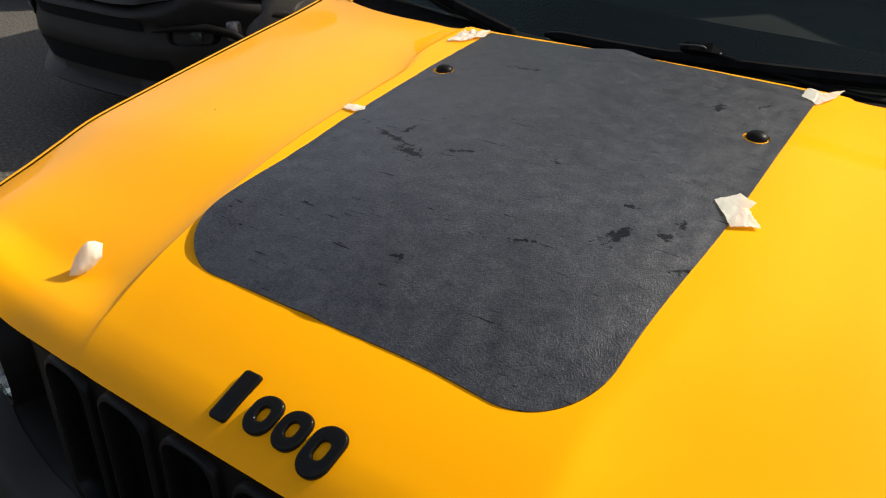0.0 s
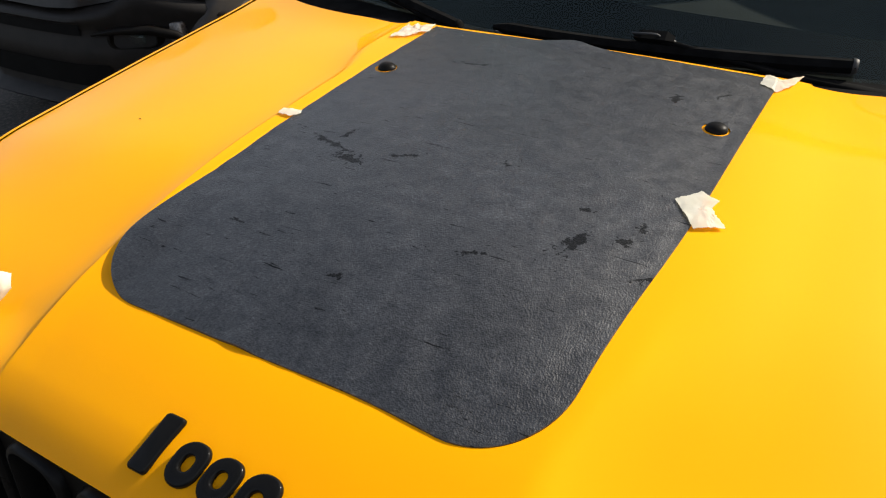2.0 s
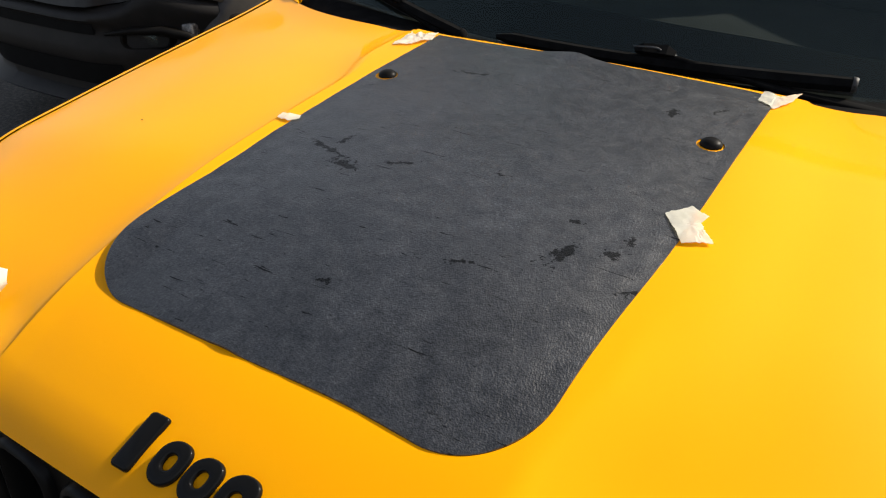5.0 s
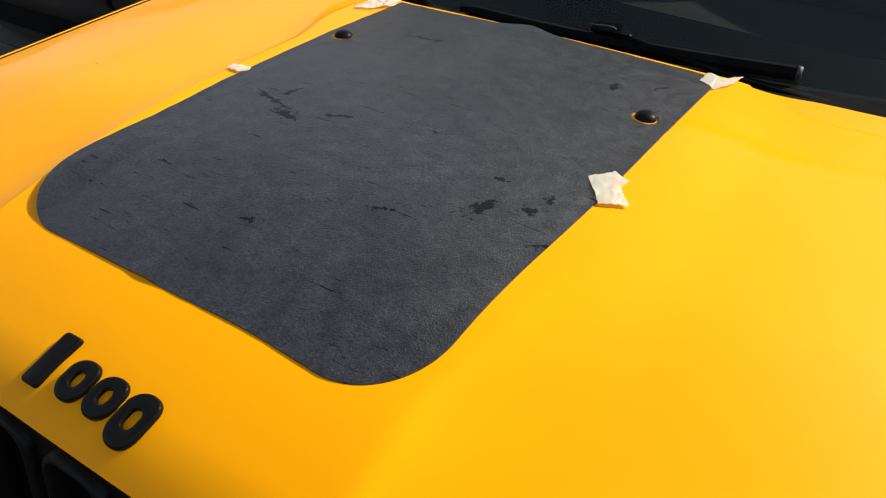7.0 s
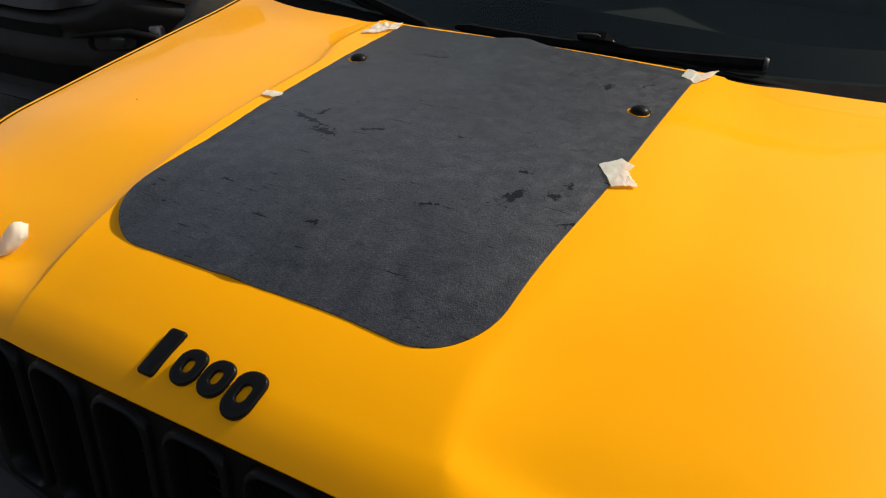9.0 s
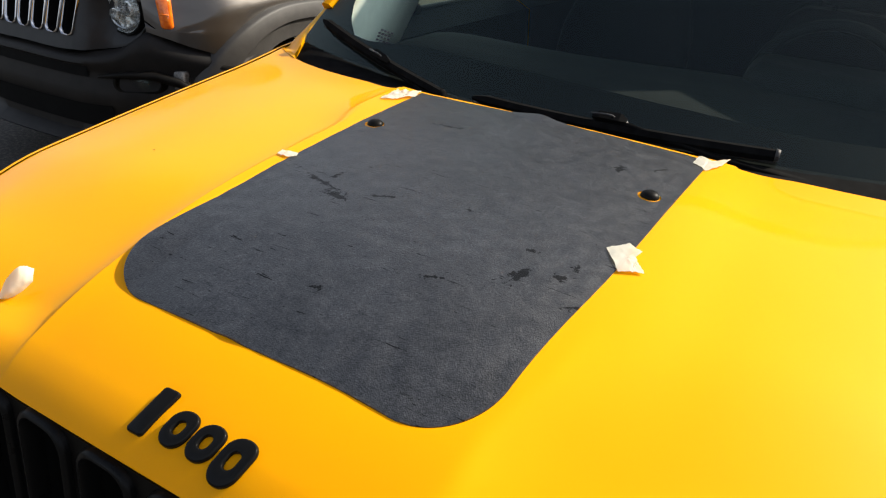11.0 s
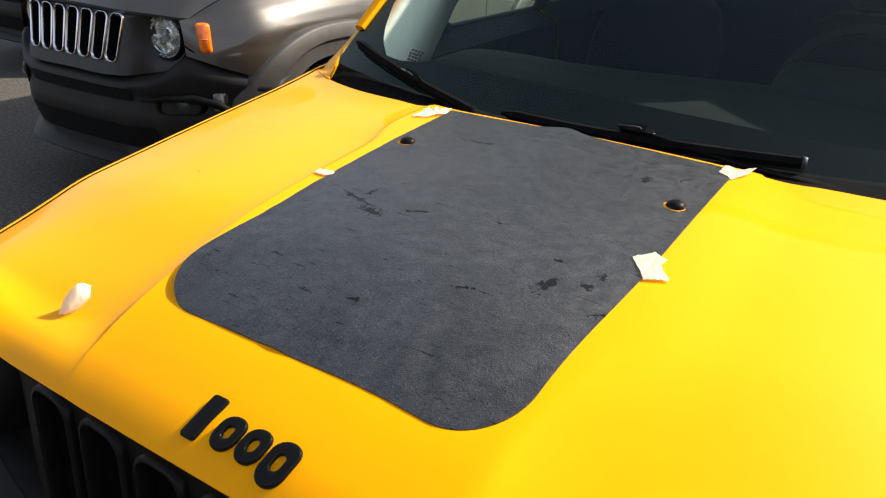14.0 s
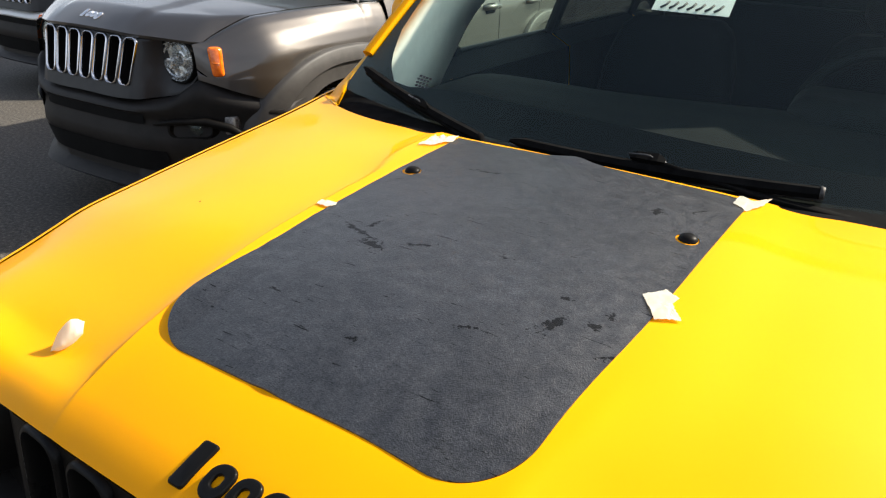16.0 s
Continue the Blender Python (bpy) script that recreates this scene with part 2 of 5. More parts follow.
def vinyl():
    m = material("vinyl", (0.014, 0.014, 0.015), 0.5, spec=0.5)
    v = coords(m)
    grain = node(m, "ShaderNodeTexVoronoi", Scale=620.0)
    link(m, v, grain.inputs["Vector"])
    haze = noise_tex(m, v, 7.0, 6.0, 0.62)
    worn = noise_tex(m, coords(m, (1.0, 1.25, 1.0)), 46.0, 10.0, 0.80)
    fleck = noise_tex(m, v, 400.0, 5.0, 0.8)
    base = ramp(m, haze, [(0.34, (0.0038, 0.0038, 0.0038)), (0.5, (0.0062, 0.0064, 0.0068)), (0.66, (0.0105, 0.0112, 0.0128))])
    rubbed = ramp(m, worn, [(0.36, (0.70, 0.70, 0.70)), (0.52, (1.0, 1.0, 1.0)), (0.68, (1.8, 1.83, 1.9))])
    mul = node(m, "ShaderNodeMix", data_type="RGBA", blend_type="MULTIPLY")
    mul.inputs["Factor"].default_value = 1.0
    link(m, base, mul.inputs["A"])
    link(m, rubbed, mul.inputs["B"])
    speckle = node(m, "ShaderNodeMix", data_type="RGBA", blend_type="MULTIPLY")
    speckle.inputs["Factor"].default_value = 1.0
    link(m, mul.outputs["Result"], speckle.inputs["A"])
    link(m, ramp(m, fleck, [(0.33, (0.35, 0.35, 0.35)), (0.48, (0.85, 0.85, 0.85)), (0.57, (1.3, 1.3, 1.3)), (0.68, (4.0, 4.0, 4.2))]), speckle.inputs["B"])
    mul = speckle
    # small light scratches and flakes, thicker where the sheet is rubbed
    for turn, scale, cut, gain in ((35, (160.0, 520.0, 1.0), 0.64, 2.6), (-25, (260.0, 760.0, 1.0), 0.64, 2.4), (8, (30.0, 900.0, 1.0), 0.67, 2.0)):
        tilt = node(m, "ShaderNodeMapping", Scale=scale)
        tilt.inputs["Rotation"].default_value = (0, 0, radians(turn))
        link(m, v, tilt.inputs["Vector"])
        flake = ramp(m, noise_tex(m, tilt.outputs["Vector"], 1.0, 4.0, 0.6), [(cut - 0.01, (1, 1, 1)), (cut + 0.03, (gain, gain, gain * 1.03))])
        lit = node(m, "ShaderNodeMix", data_type="RGBA", blend_type="MULTIPLY")
        lit.inputs["Factor"].default_value = 1.0
        link(m, mul.outputs["Result"], lit.inputs["A"])
        link(m, flake, lit.inputs["B"])
        mul = lit
    # a few dark scuffs, crisp and broken, lying mostly across the sheet
    dark = ramp(m, noise_tex(m, coords(m, (1.0, 4.5, 1.0)), 12.0, 7.0, 0.7), [(0.275, (0, 0, 0)), (0.31, (1, 1, 1))])
    for turn, scale, cut in ((14, (20.0, 150.0, 1.0), 0.345), (-58, (40.0, 190.0, 1.0), 0.315), (4, (12.0, 260.0, 1.0), 0.335)):
        tilt = node(m, "ShaderNodeMapping", Scale=scale)
        tilt.inputs["Rotation"].default_value = (0, 0, radians(-turn))
        link(m, v, tilt.inputs["Vector"])
        scuff = ramp(m, noise_tex(m, tilt.outputs["Vector"], 1.0, 7.0, 0.66), [(cut - 0.012, (0, 0, 0)), (cut + 0.012, (1, 1, 1))])
        both = node(m, "ShaderNodeMix", data_type="RGBA", blend_type="MULTIPLY")
        both.inputs["Factor"].default_value = 1.0
        link(m, dark, both.inputs["A"])
        link(m, scuff, both.inputs["B"])
        dark = both.outputs["Result"]
    # the larger torn-looking marks, at their places
    warp = node(m, "ShaderNodeTexNoise", Scale=70.0, Detail=8.0, Roughness=0.8)
    link(m, v, warp.inputs["Vector"])
    off = node(m, "ShaderNodeVectorMath", operation="MULTIPLY_ADD")
    link(m, warp.outputs["Color"], off.inputs[0])
    off.inputs[1].default_value = (0.034, 0.026, 0)
    link(m, v, off.inputs[2])
    crumbs = node(m, "ShaderNodeMath", operation="MULTIPLY_ADD")
    link(m, noise_tex(m, v, 150.0, 3.0, 0.6), crumbs.inputs[0])
    crumbs.inputs[1].default_value, crumbs.inputs[2].default_value = 2.6, -0.55
    for x, y, sx, sy, turn in STAINS:
        mp = m.node_tree.nodes.new("ShaderNodeMapping")
        mp.vector_type = "TEXTURE"
        mp.inputs["Location"].default_value = (x + 0.017, y + 0.013, 0)
        mp.inputs["Rotation"].default_value = (0, 0, radians(turn))
        mp.inputs["Scale"].default_value = (sx * 0.72, sy * 0.72, 10)
        link(m, off.outputs[0], mp.inputs["Vector"])
        ln = node(m, "ShaderNodeVectorMath", operation="LENGTH")
        link(m, mp.outputs["Vector"], ln.inputs[0])
        torn = node(m, "ShaderNodeMath", operation="MULTIPLY")
        link(m, ln.outputs["Value"], torn.inputs[0])
        link(m, crumbs.outputs[0], torn.inputs[1])
        spot = ramp(m, torn.outputs[0], [(0.80, (0, 0, 0)), (0.92, (1, 1, 1))])
        mn = node(m, "ShaderNodeMix", data_type="RGBA", blend_type="MULTIPLY")
        mn.inputs["Factor"].default_value = 1.0
        link(m, dark, mn.inputs["A"])
        link(m, spot, mn.inputs["B"])
        dark = mn.outputs["Result"]
    mix = node(m, "ShaderNodeMix", data_type="RGBA")
    mix.inputs["A"].default_value = (0.0045, 0.0045, 0.0045, 1)
    link(m, dark, mix.inputs["Factor"])
    link(m, mul.outputs["Result"], mix.inputs["B"])
    link(m, mix.outputs["Result"], principled(m).inputs["Base Color"])
    # the marks are dull; the rest has a soft gloss that the wear breaks up
    gloss = node(m, "ShaderNodeMapRange")
    gloss.inputs["To Min"].default_value, gloss.inputs["To Max"].default_value = 0.20, 1.12
    link(m, dark, gloss.inputs["Value"])
    flecked = node(m, "ShaderNodeMapRange")
    flecked.inputs["From Min"].default_value, flecked.inputs["From Max"].default_value = 0.36, 0.66
    flecked.inputs["To Min"].default_value, flecked.inputs["To Max"].default_value = 0.74, 1.38
    link(m, fleck, flecked.inputs["Value"])
    sheen = node(m, "ShaderNodeMath", operation="MULTIPLY")
    link(m, gloss.outputs["Result"], sheen.inputs[0])
    link(m, flecked.outputs["Result"], sheen.inputs[1])
    rubs = node(m, "ShaderNodeMapRange")
    rubs.inputs["From Min"].default_value, rubs.inputs["From Max"].default_value = 0.36, 0.66
    rubs.inputs["To Min"].default_value, rubs.inputs["To Max"].default_value = 0.80, 1.22
    link(m, worn, rubs.inputs["Value"])
    sheen_worn = node(m, "ShaderNodeMath", operation="MULTIPLY")
    link(m, sheen.outputs[0], sheen_worn.inputs[0])
    link(m, rubs.outputs["Result"], sheen_worn.inputs[1])
    link(m, sheen_worn.outputs[0], principled(m).inputs["Specular IOR Level"])
    rr = node(m, "ShaderNodeMapRange")
    rr.inputs["From Min"].default_value, rr.inputs["From Max"].default_value = 0.3, 0.7
    rr.inputs["To Min"].default_value, rr.inputs["To Max"].default_value = 0.33, 0.47
    link(m, worn, rr.inputs["Value"])
    link(m, rr.outputs["Result"], principled(m).inputs["Roughness"])
    b = bump(m, grain.outputs["Distance"], 0.6, 0.0005)
    b2 = bump(m, fleck, 0.16, 0.0012)
    link(m, b2.outputs["Normal"], b.inputs["Normal"])
    link(m, b.outputs["Normal"], principled(m).inputs["Normal"])
    return m


VINYL = vinyl()
SLOT_BLACK = rough_bump(varied(material("slot_black", (0.005, 0.005, 0.005), 0.25, spec=0.12), 20, 0.25, 0.42, "Roughness"), 500, 0.08, 0.0003)


def tape_paper():
    m = rough_bump(varied(material("masking_tape", (0.80, 0.76, 0.62), 0.75, spec=0.3), 60, (0.82, 0.79, 0.68), (0.90, 0.88, 0.80)), 500, 0.5, 0.0006)
    nt = m.node_tree
    tr = nt.nodes.new("ShaderNodeBsdfTranslucent")
    tr.inputs["Color"].default_value = (0.88, 0.85, 0.74, 1)
    mx = nt.nodes.new("ShaderNodeMixShader")
    mx.inputs["Fac"].default_value = 0.55
    link(m, principled(m).outputs["BSDF"], mx.inputs[1])
    link(m, tr.outputs["BSDF"], mx.inputs[2])
    link(m, mx.outputs["Shader"], nt.nodes["Material Output"].inputs["Surface"])
    return m


TAPE = tape_paper()


# ---- mesh helpers ----
def mesh_of(name, verts, faces, mat, smooth=True):
    me = bpy.data.meshes.new(name)
    me.from_pydata([tuple(v) for v in verts], [], faces)
    me.validate()
    me.update()
    if smooth:
        me.shade_smooth()
    me.materials.append(mat)
    return me


def put(name, verts, faces, mat, parent=None, label="", smooth=True, sharp=None):
    """One mesh object, under its thing or part. sharp: degrees past which an edge stays hard."""
    me = mesh_of(name, verts, faces, mat, smooth)
    bm = bmesh.new()
    bm.from_mesh(me)
    bmesh.ops.remove_doubles(bm, verts=bm.verts, dist=1e-5)
    bmesh.ops.recalc_face_normals(bm, faces=bm.faces)
    if sharp:
        for ed in bm.edges:
            if len(ed.link_faces) == 2 and ed.calc_face_angle(0) > radians(sharp):
                ed.smooth = False
    bm.to_mesh(me)
    bm.free()
    ob = new(name, me)
    ob.parent = parent
    if label:
        tagged(ob, label)
    return ob


def empty(name, label, category, group=""):
    ob = new(name)
    return tagged(ob, label, category, group)


def grid(f, us, vs, skip=None):
    verts = [f(u, v) for v in vs for u in us]
    n = len(us)
    faces = [(j * n + i, j * n + i + 1, (j + 1) * n + i + 1, (j + 1) * n + i)
             for j in range(len(vs) - 1) for i in range(n - 1) if not (skip and skip(i, j))]
    return verts, faces


def joined(*pieces):
    verts, faces = [], []
    for v, f in pieces:
        k = len(verts)
        verts += list(v)
        faces += [tuple(i + k for i in face) for face in f]
    return verts, faces


def loft(rings, closed=True, caps=True):
    """Rings of points with the same count, skinned one to the next."""
    n = len(rings[0])
    verts = [p for r in rings for p in r]
    faces = []
    for j in range(len(rings) - 1):
        for i in range(n if closed else n - 1):
            k = (i + 1) % n
            faces.append((j * n + i, j * n + k, (j + 1) * n + k, (j + 1) * n + i))
    if caps and closed:
        faces.append(tuple(range(n))[::-1])
        faces.append(tuple((len(rings) - 1) * n + i for i in range(n)))
    return verts, faces


def tube(path, radius, sides=10, flat=1.0):
    pts = [Vector(p) for p in path]
    rings = []
    for i, p in enumerate(pts):
        d = (pts[min(i + 1, len(pts) - 1)] - pts[max(i - 1, 0)]).normalized()
        a = d.cross(Vector((0, 0, 1)) if abs(d.z) < 0.95 else Vector((1, 0, 0))).normalized()
        b = a.cross(d)
        r = radius[i] if isinstance(radius, (list, tuple)) else radius
        rings.append([p + a * r * math.cos(t) + b * r * flat * math.sin(t) for t in np.linspace(0, 2 * math.pi, sides, endpoint=False)])
    return loft(rings)


def rounded_rect(w, h, r, n=5):
    """Points round a rectangle w by h with corner radius r, in two coordinates."""
    out = []
    for cx, cy, a0 in ((w / 2 - r, h / 2 - r, 0), (-w / 2 + r, h / 2 - r, 90), (-w / 2 + r, -h / 2 + r, 180), (w / 2 - r, -h / 2 + r, 270)):
        for t in np.linspace(0, 90, n):
            out.append((cx + r * math.cos(radians(a0 + t)), cy + r * math.sin(radians(a0 + t))))
    return out


def box(x0, x1, y0, y1, z0, z1, bevel=0.01):
    """A block with rounded corners, as a loft of rounded rectangles."""
    w, d, b = x1 - x0, y1 - y0, min(bevel, (x1 - x0) / 2.2, (y1 - y0) / 2.2, (z1 - z0) / 2.2)
    cx, cy = (x0 + x1) / 2, (y0 + y1) / 2
    rings = []
    for z, inset in ((z0, b), (z0 + b * 0.3, b * 0.3), (z0 + b, 0), (z1 - b, 0), (z1 - b * 0.3, b * 0.3), (z1, b)):
        rings.append([(cx + p, cy + q, z) for p, q in rounded_rect(w - 2 * inset, d - 2 * inset, b, 4)])
    return loft(rings)


def moved(vf, m):
    return [tuple(m @ Vector(v)) for v in vf[0]], vf[1]


def sstep(x):
    x = min(1.0, max(0.0, x))
    return x * x * (3 - 2 * x)


def interp(x, xs, ys):
    return float(np.interp(x, xs, ys))


def smooth_table(xs, ys):
    """A smooth curve through a few knots (rising xs), by Hermite pieces."""
    xs, ys = np.array(xs, float), np.array(ys, float)
    m = np.gradient(ys, xs)

    def f(x):
        if x <= xs[0]:
            return float(ys[0] + m[0] * (x - xs[0]))
        if x >= xs[-1]:
            return float(ys[-1] + m[-1] * (x - xs[-1]))
        i = int(np.searchsorted(xs, x)) - 1
        h = xs[i + 1] - xs[i]
        t = (x - xs[i]) / h
        return float((2 * t**3 - 3 * t**2 + 1) * ys[i] + (t**3 - 2 * t**2 + t) * h * m[i] + (3 * t**2 - 2 * t**3) * ys[i + 1] + (t**3 - t**2) * h * m[i + 1])
    return f


# ---- shape of the cars: x across, y from nose to tail, z up; y = 0 at the washer jets ----
spine = smooth_table([-0.622, -0.608, -0.59, -0.564, -0.52, -0.45, -0.334, -0.28, -0.17, 0.03, 0.19, 0.42],
                     [0.972, 0.987, 1.002, 1.017, 1.038, 1.063, 1.092, 1.101, 1.115, 1.133, 1.143, 1.152])
EDGE_Y, EDGE_X = [-0.56, -0.43, -0.2, 0.06, 0.37, 0.5], [0.710, 0.718, 0.734, 0.753, 0.778, 0.785]
fall = smooth_table([-0.6, -0.43, -0.2, 0.06, 0.37], [0.067, 0.066, 0.066, 0.055, 0.037])


def hood_edge(y):
    return interp(y, EDGE_Y, EDGE_X)


def hood_front(x):
    s = abs(x)
    return -0.622 + 0.022 * (s / 0.5) ** 2 + 0.08 * max(0.0, (s - 0.58) / 0.14) ** 2


def hood_rear(x):
    s = abs(x)
    return 0.186 + 0.015 * (s / 0.3) ** 2 * (1 if s < 0.3 else 0) + (0.015 + 0.36 * ((s - 0.3) / 0.47) ** 1.9 if s >= 0.3 else 0) * 0.6


def top_z(x, y):
    """Height of the hood and of the fenders' tops."""
    s = abs(x)
    q = y - (hood_front(min(s, 0.72)) + 0.622) * sstep((-0.2 - y) / 0.4)
    flat = spine(-0.334) + 0.113 * (q + 0.334)
    roll = max(0.0, flat - spine(q)) if q < -0.334 else 0.0
    z = (flat if q < -0.334 else spine(q)) - roll * (1 - 0.75 * sstep((s - 0.38) / 0.25) * (1 - 0.12 * sstep((-0.57 - q) / 0.05)))
    bulge = sstep((-0.25 - q) / 0.2)
    if x < 0:   # a crisp crease along the raised middle
        s0 = 0.244 - 0.004 * bulge + 0.03 * sstep((q + 0.05) / 0.13)
        t = s - s0 - 0.030
        drop = 0.26 * min(1.0, max(0.0, t / 0.005)) + (0.74 * (1 - math.exp(-(t - 0.005) / 0.030)) if t > 0.005 else 0.0)
    else:       # a soft one
        s0 = 0.254 - 0.030 * sstep((-0.36 - q) / 0.14) + 0.03 * max(0.0, (-0.54 - q) / 0.06) ** 2
        t = min(1.0, max(0.0, (s - s0) / 0.115))
        drop = sstep(t) * (1 - bulge) + (1 - (1 - t) ** 2.2) * bulge
    fade = 1 - 0.75 * sstep((-0.55 - q) / 0.07) if x > 0 else 1 - 0.85 * sstep((-0.53 - q) / 0.08)
    z -= 0.006 * (min(s, 0.24) / 0.24) ** 2 + (0.010 + 0.010 * bulge if x > 0 else 0.0115 + 0.0105 * bulge) * drop * fade
    if s > 0.3:
        z -= fall(q) * ((s - 0.3) / 0.42) ** 1.75
        # the rear edge turns up a little, and the corner sweeps up to the pillar
        z += 0.005 * sstep((s - 0.60) / 0.18) * sstep((y - 0.24) / 0.19)
        z += 0.007 * sstep((s - 0.3) / 0.1) * (1 - 0.6 * sstep((s - 0.62) / 0.14)) * max(0.0, min(1.0, (y - hood_rear(min(s, 0.78)) + 0.075) / 0.075)) ** 2
    return z


AXLE, WHEEL_R, HALF = 0.22, 0.345, 0.865
REAR_AXLE = AXLE + 2.57


def arch(y, centre, rx, rz):
    d = abs(y - centre) / rx
    return 0.36 + rz * (1 - d ** 2.6) ** (1 / 2.6) if d < 1 else 0.0


def make_hood(car, paint):
    us = np.unique(np.r_[np.linspace(-1, 1, 61), np.linspace(0.30, 0.50, 14), -np.linspace(0.34, 0.47, 90)])
    vs = np.unique(np.r_[np.linspace(0, 1, 41), np.linspace(0.8, 1, 22)])

    def f(u, v):
        x = u * 0.70
        y = hood_rear(x) + (hood_front(x) - hood_rear(x)) * v
        x = u * hood_edge(y)
        y = hood_rear(x) + (hood_front(x) - hood_rear(x)) * v
        return (x, y, top_z(x, y))

    top = grid(f, us, vs)
    # turned-down lip all round
    loop = [f(u, 0) for u in us] + [f(1, v) for v in vs[1:]] + [f(u, 1) for u in us[::-1][1:]] + [f(-1, v) for v in vs[::-1][1:-1]]
    cy = -0.2
    low = [(x - 0.004 * (1 if x > 0.6 else -1 if x < -0.6 else 0), y - 0.006 * (1 if y > cy else -1), z - 0.010) for x, y, z in loop]
    return put("hood", *joined(top, loft([loop, low], caps=False)), paint, car, sharp=50)


def side_section(y):
    """Fender and door outline at y, from the hood's edge down: points (x, z)."""
    e = hood_edge(y) + 0.0015
    z = top_z(e, y)
    n = sstep((-0.36 - y) / 0.30)
    out = [(e, z), (e + 0.007, z - 0.0005), (e + 0.020, z - 0.011), (min(e + 0.055, HALF - 0.012), z - 0.050), (min(e + 0.095, HALF - 0.002), z - 0.115), (HALF, 0.80), (HALF + 0.003, 0.68), (HALF, 0.55)]
    k = max(0.0, (-0.575 - y) / 0.04) ** 2
    return [(x - (0.15 * n * n + 0.05 * k) * sstep(i / 3), zz - 0.03 * k * (i < 2)) for i, (x, zz) in enumerate(out)]


def make_fender(car, paint, side):
    ys = np.r_[np.linspace(-0.555, -0.2, 22), np.linspace(-0.17, 0.60, 34)]
    rows = []
    for y in ys:
        sec = side_section(y)
        ts = np.linspace(0, 1, len(sec))
        xs, zs = [p[0] for p in sec], [p[1] for p in sec]
        low = max(arch(y, AXLE, 0.53, 0.55), interp(y, [-0.58, -0.28], [0.80, 0.70]) if y < AXLE else 0.45)
        end = interp(-low, [-z for z in zs], ts)
        full = [(interp(t, ts, xs), interp(t, ts, zs)) for t in np.linspace(0, end, 33)]
        flare = math.exp(-((y - AXLE) / 0.36) ** 4)
        rows.append([(side * (x + 0.022 * flare * sstep((0.99 - z) / 0.08)), y, max(z, low)) for x, z in full])
    return put("fender", *loft(rows, closed=False, caps=False), paint, car, sharp=60)


def make_arch_trim(car, side, centre, wide=0.0, flank=None):
    rings = []
    for t in np.linspace(-0.30, math.pi + 0.30, 40):
        def pt(rx, rz, x):
            c, s = math.cos(t), math.sin(t)
            y = centre - rx * math.copysign(abs(c) ** 0.8, c)
            return (side * (x - (HALF - flank(y) if flank and y < 0 else 0.0)), y, 0.36 + rz * (math.copysign(abs(s) ** 0.8, s)))
        rings.append([pt(0.535 + wide, 0.548, HALF - 0.01), pt(0.532 + wide, 0.546, HALF + 0.030), pt(0.522 + wide, 0.535, HALF + 0.040), pt(0.455 + 0.75 * wide, 0.468, HALF + 0.042), pt(0.448 + 0.7 * wide, 0.460, HALF + 0.026), pt(0.444 + 0.6 * wide, 0.452, HALF + 0.024), pt(0.436, 0.385, HALF + 0.022), pt(0.432, 0.378, HALF + 0.010), pt(0.432, 0.378, HALF - 0.12)])
    put("wheel_arch_trim", *loft(rings, closed=False, caps=False), LIGHTER_PLASTIC, car, "black plastic wheel arch trim", sharp=50)
    # dark well behind the trim
    well = []
    for x in (HALF - 0.12, HALF - 0.34):
        well.append([(side * x, centre - 0.44 * math.cos(t), 0.36 + 0.43 * math.sin(t)) for t in np.linspace(-0.2, math.pi + 0.2, 24)])
    w = loft(well, closed=False, caps=False)
    back = [(side * (HALF - 0.34), centre, 0.3)] + well[1]
    w = joined(w, (back, [(0, i, i + 1) for i in range(1, len(well[1]))]))
    put("wheel_well", *w, MATT, car)


def lathe(profile, segments=40):
    """Rings of (radius, x) turned round the x axis."""
    return loft([[(x, r * math.cos(t), r * math.sin(t)) for t in np.linspace(0, 2 * math.pi, segments, endpoint=False)] for r, x in profile], caps=False)


def make_wheel(car, x, y):
    s = 1 if x > 0 else -1
    m = Matrix.Translation((x, y, WHEEL_R)) @ (Matrix.Identity(4) if s > 0 else Matrix.Rotation(math.pi, 4, "Z"))
    R = WHEEL_R
    tyre = lathe([(0.22, 0.075), (0.24, 0.098), (0.29, 0.108), (0.33, 0.10), (R, 0.075), (R, -0.085), (0.33, -0.105), (0.24, -0.10), (0.22, -0.08)])
    blocks = []
    for k in range(56):
        a = 2 * math.pi * k / 56
        for off, xx in ((0, 0.055), (0.05, 0.0), (0, -0.055)):
            b = box(xx - 0.024, xx + 0.024, -0.013, 0.013, R - 0.004, R + 0.007, 0.002)
            blocks.append(moved(b, Matrix.Rotation(a + off, 4, "X")))
        b = box(0.082, 0.105, -0.012, 0.012, R - 0.030, R - 0.004, 0.003)
        blocks.append(moved(b, Matrix.Rotation(a, 4, "X")))
    wheel = put("wheel", *moved(joined(tyre, *blocks), m), RUBBER, car, "black tyre with blocky tread", sharp=40)
    rim = joined(lathe([(0.222, 0.085), (0.215, 0.09), (0.20, 0.07), (0.195, -0.06)]), *[moved(tube([(0.07, 0, 0.03), (0.085, 0, 0.12), (0.075, 0, 0.205)], [0.03, 0.022, 0.028], 8, 0.5), Matrix.Rotation(2 * math.pi * k / 5, 4, "X")) for k in range(5)], lathe([(0.001, 0.09), (0.03, 0.088), (0.05, 0.07)], 20))
    put("rim", *moved(rim, m), DARK_CHROME, wheel, "grey alloy rim", sharp=40)
    put("brake_disc", *moved(lathe([(0.001, 0.0), (0.15, 0.0), (0.15, -0.02)], 28), m), DARK_CHROME, wheel)


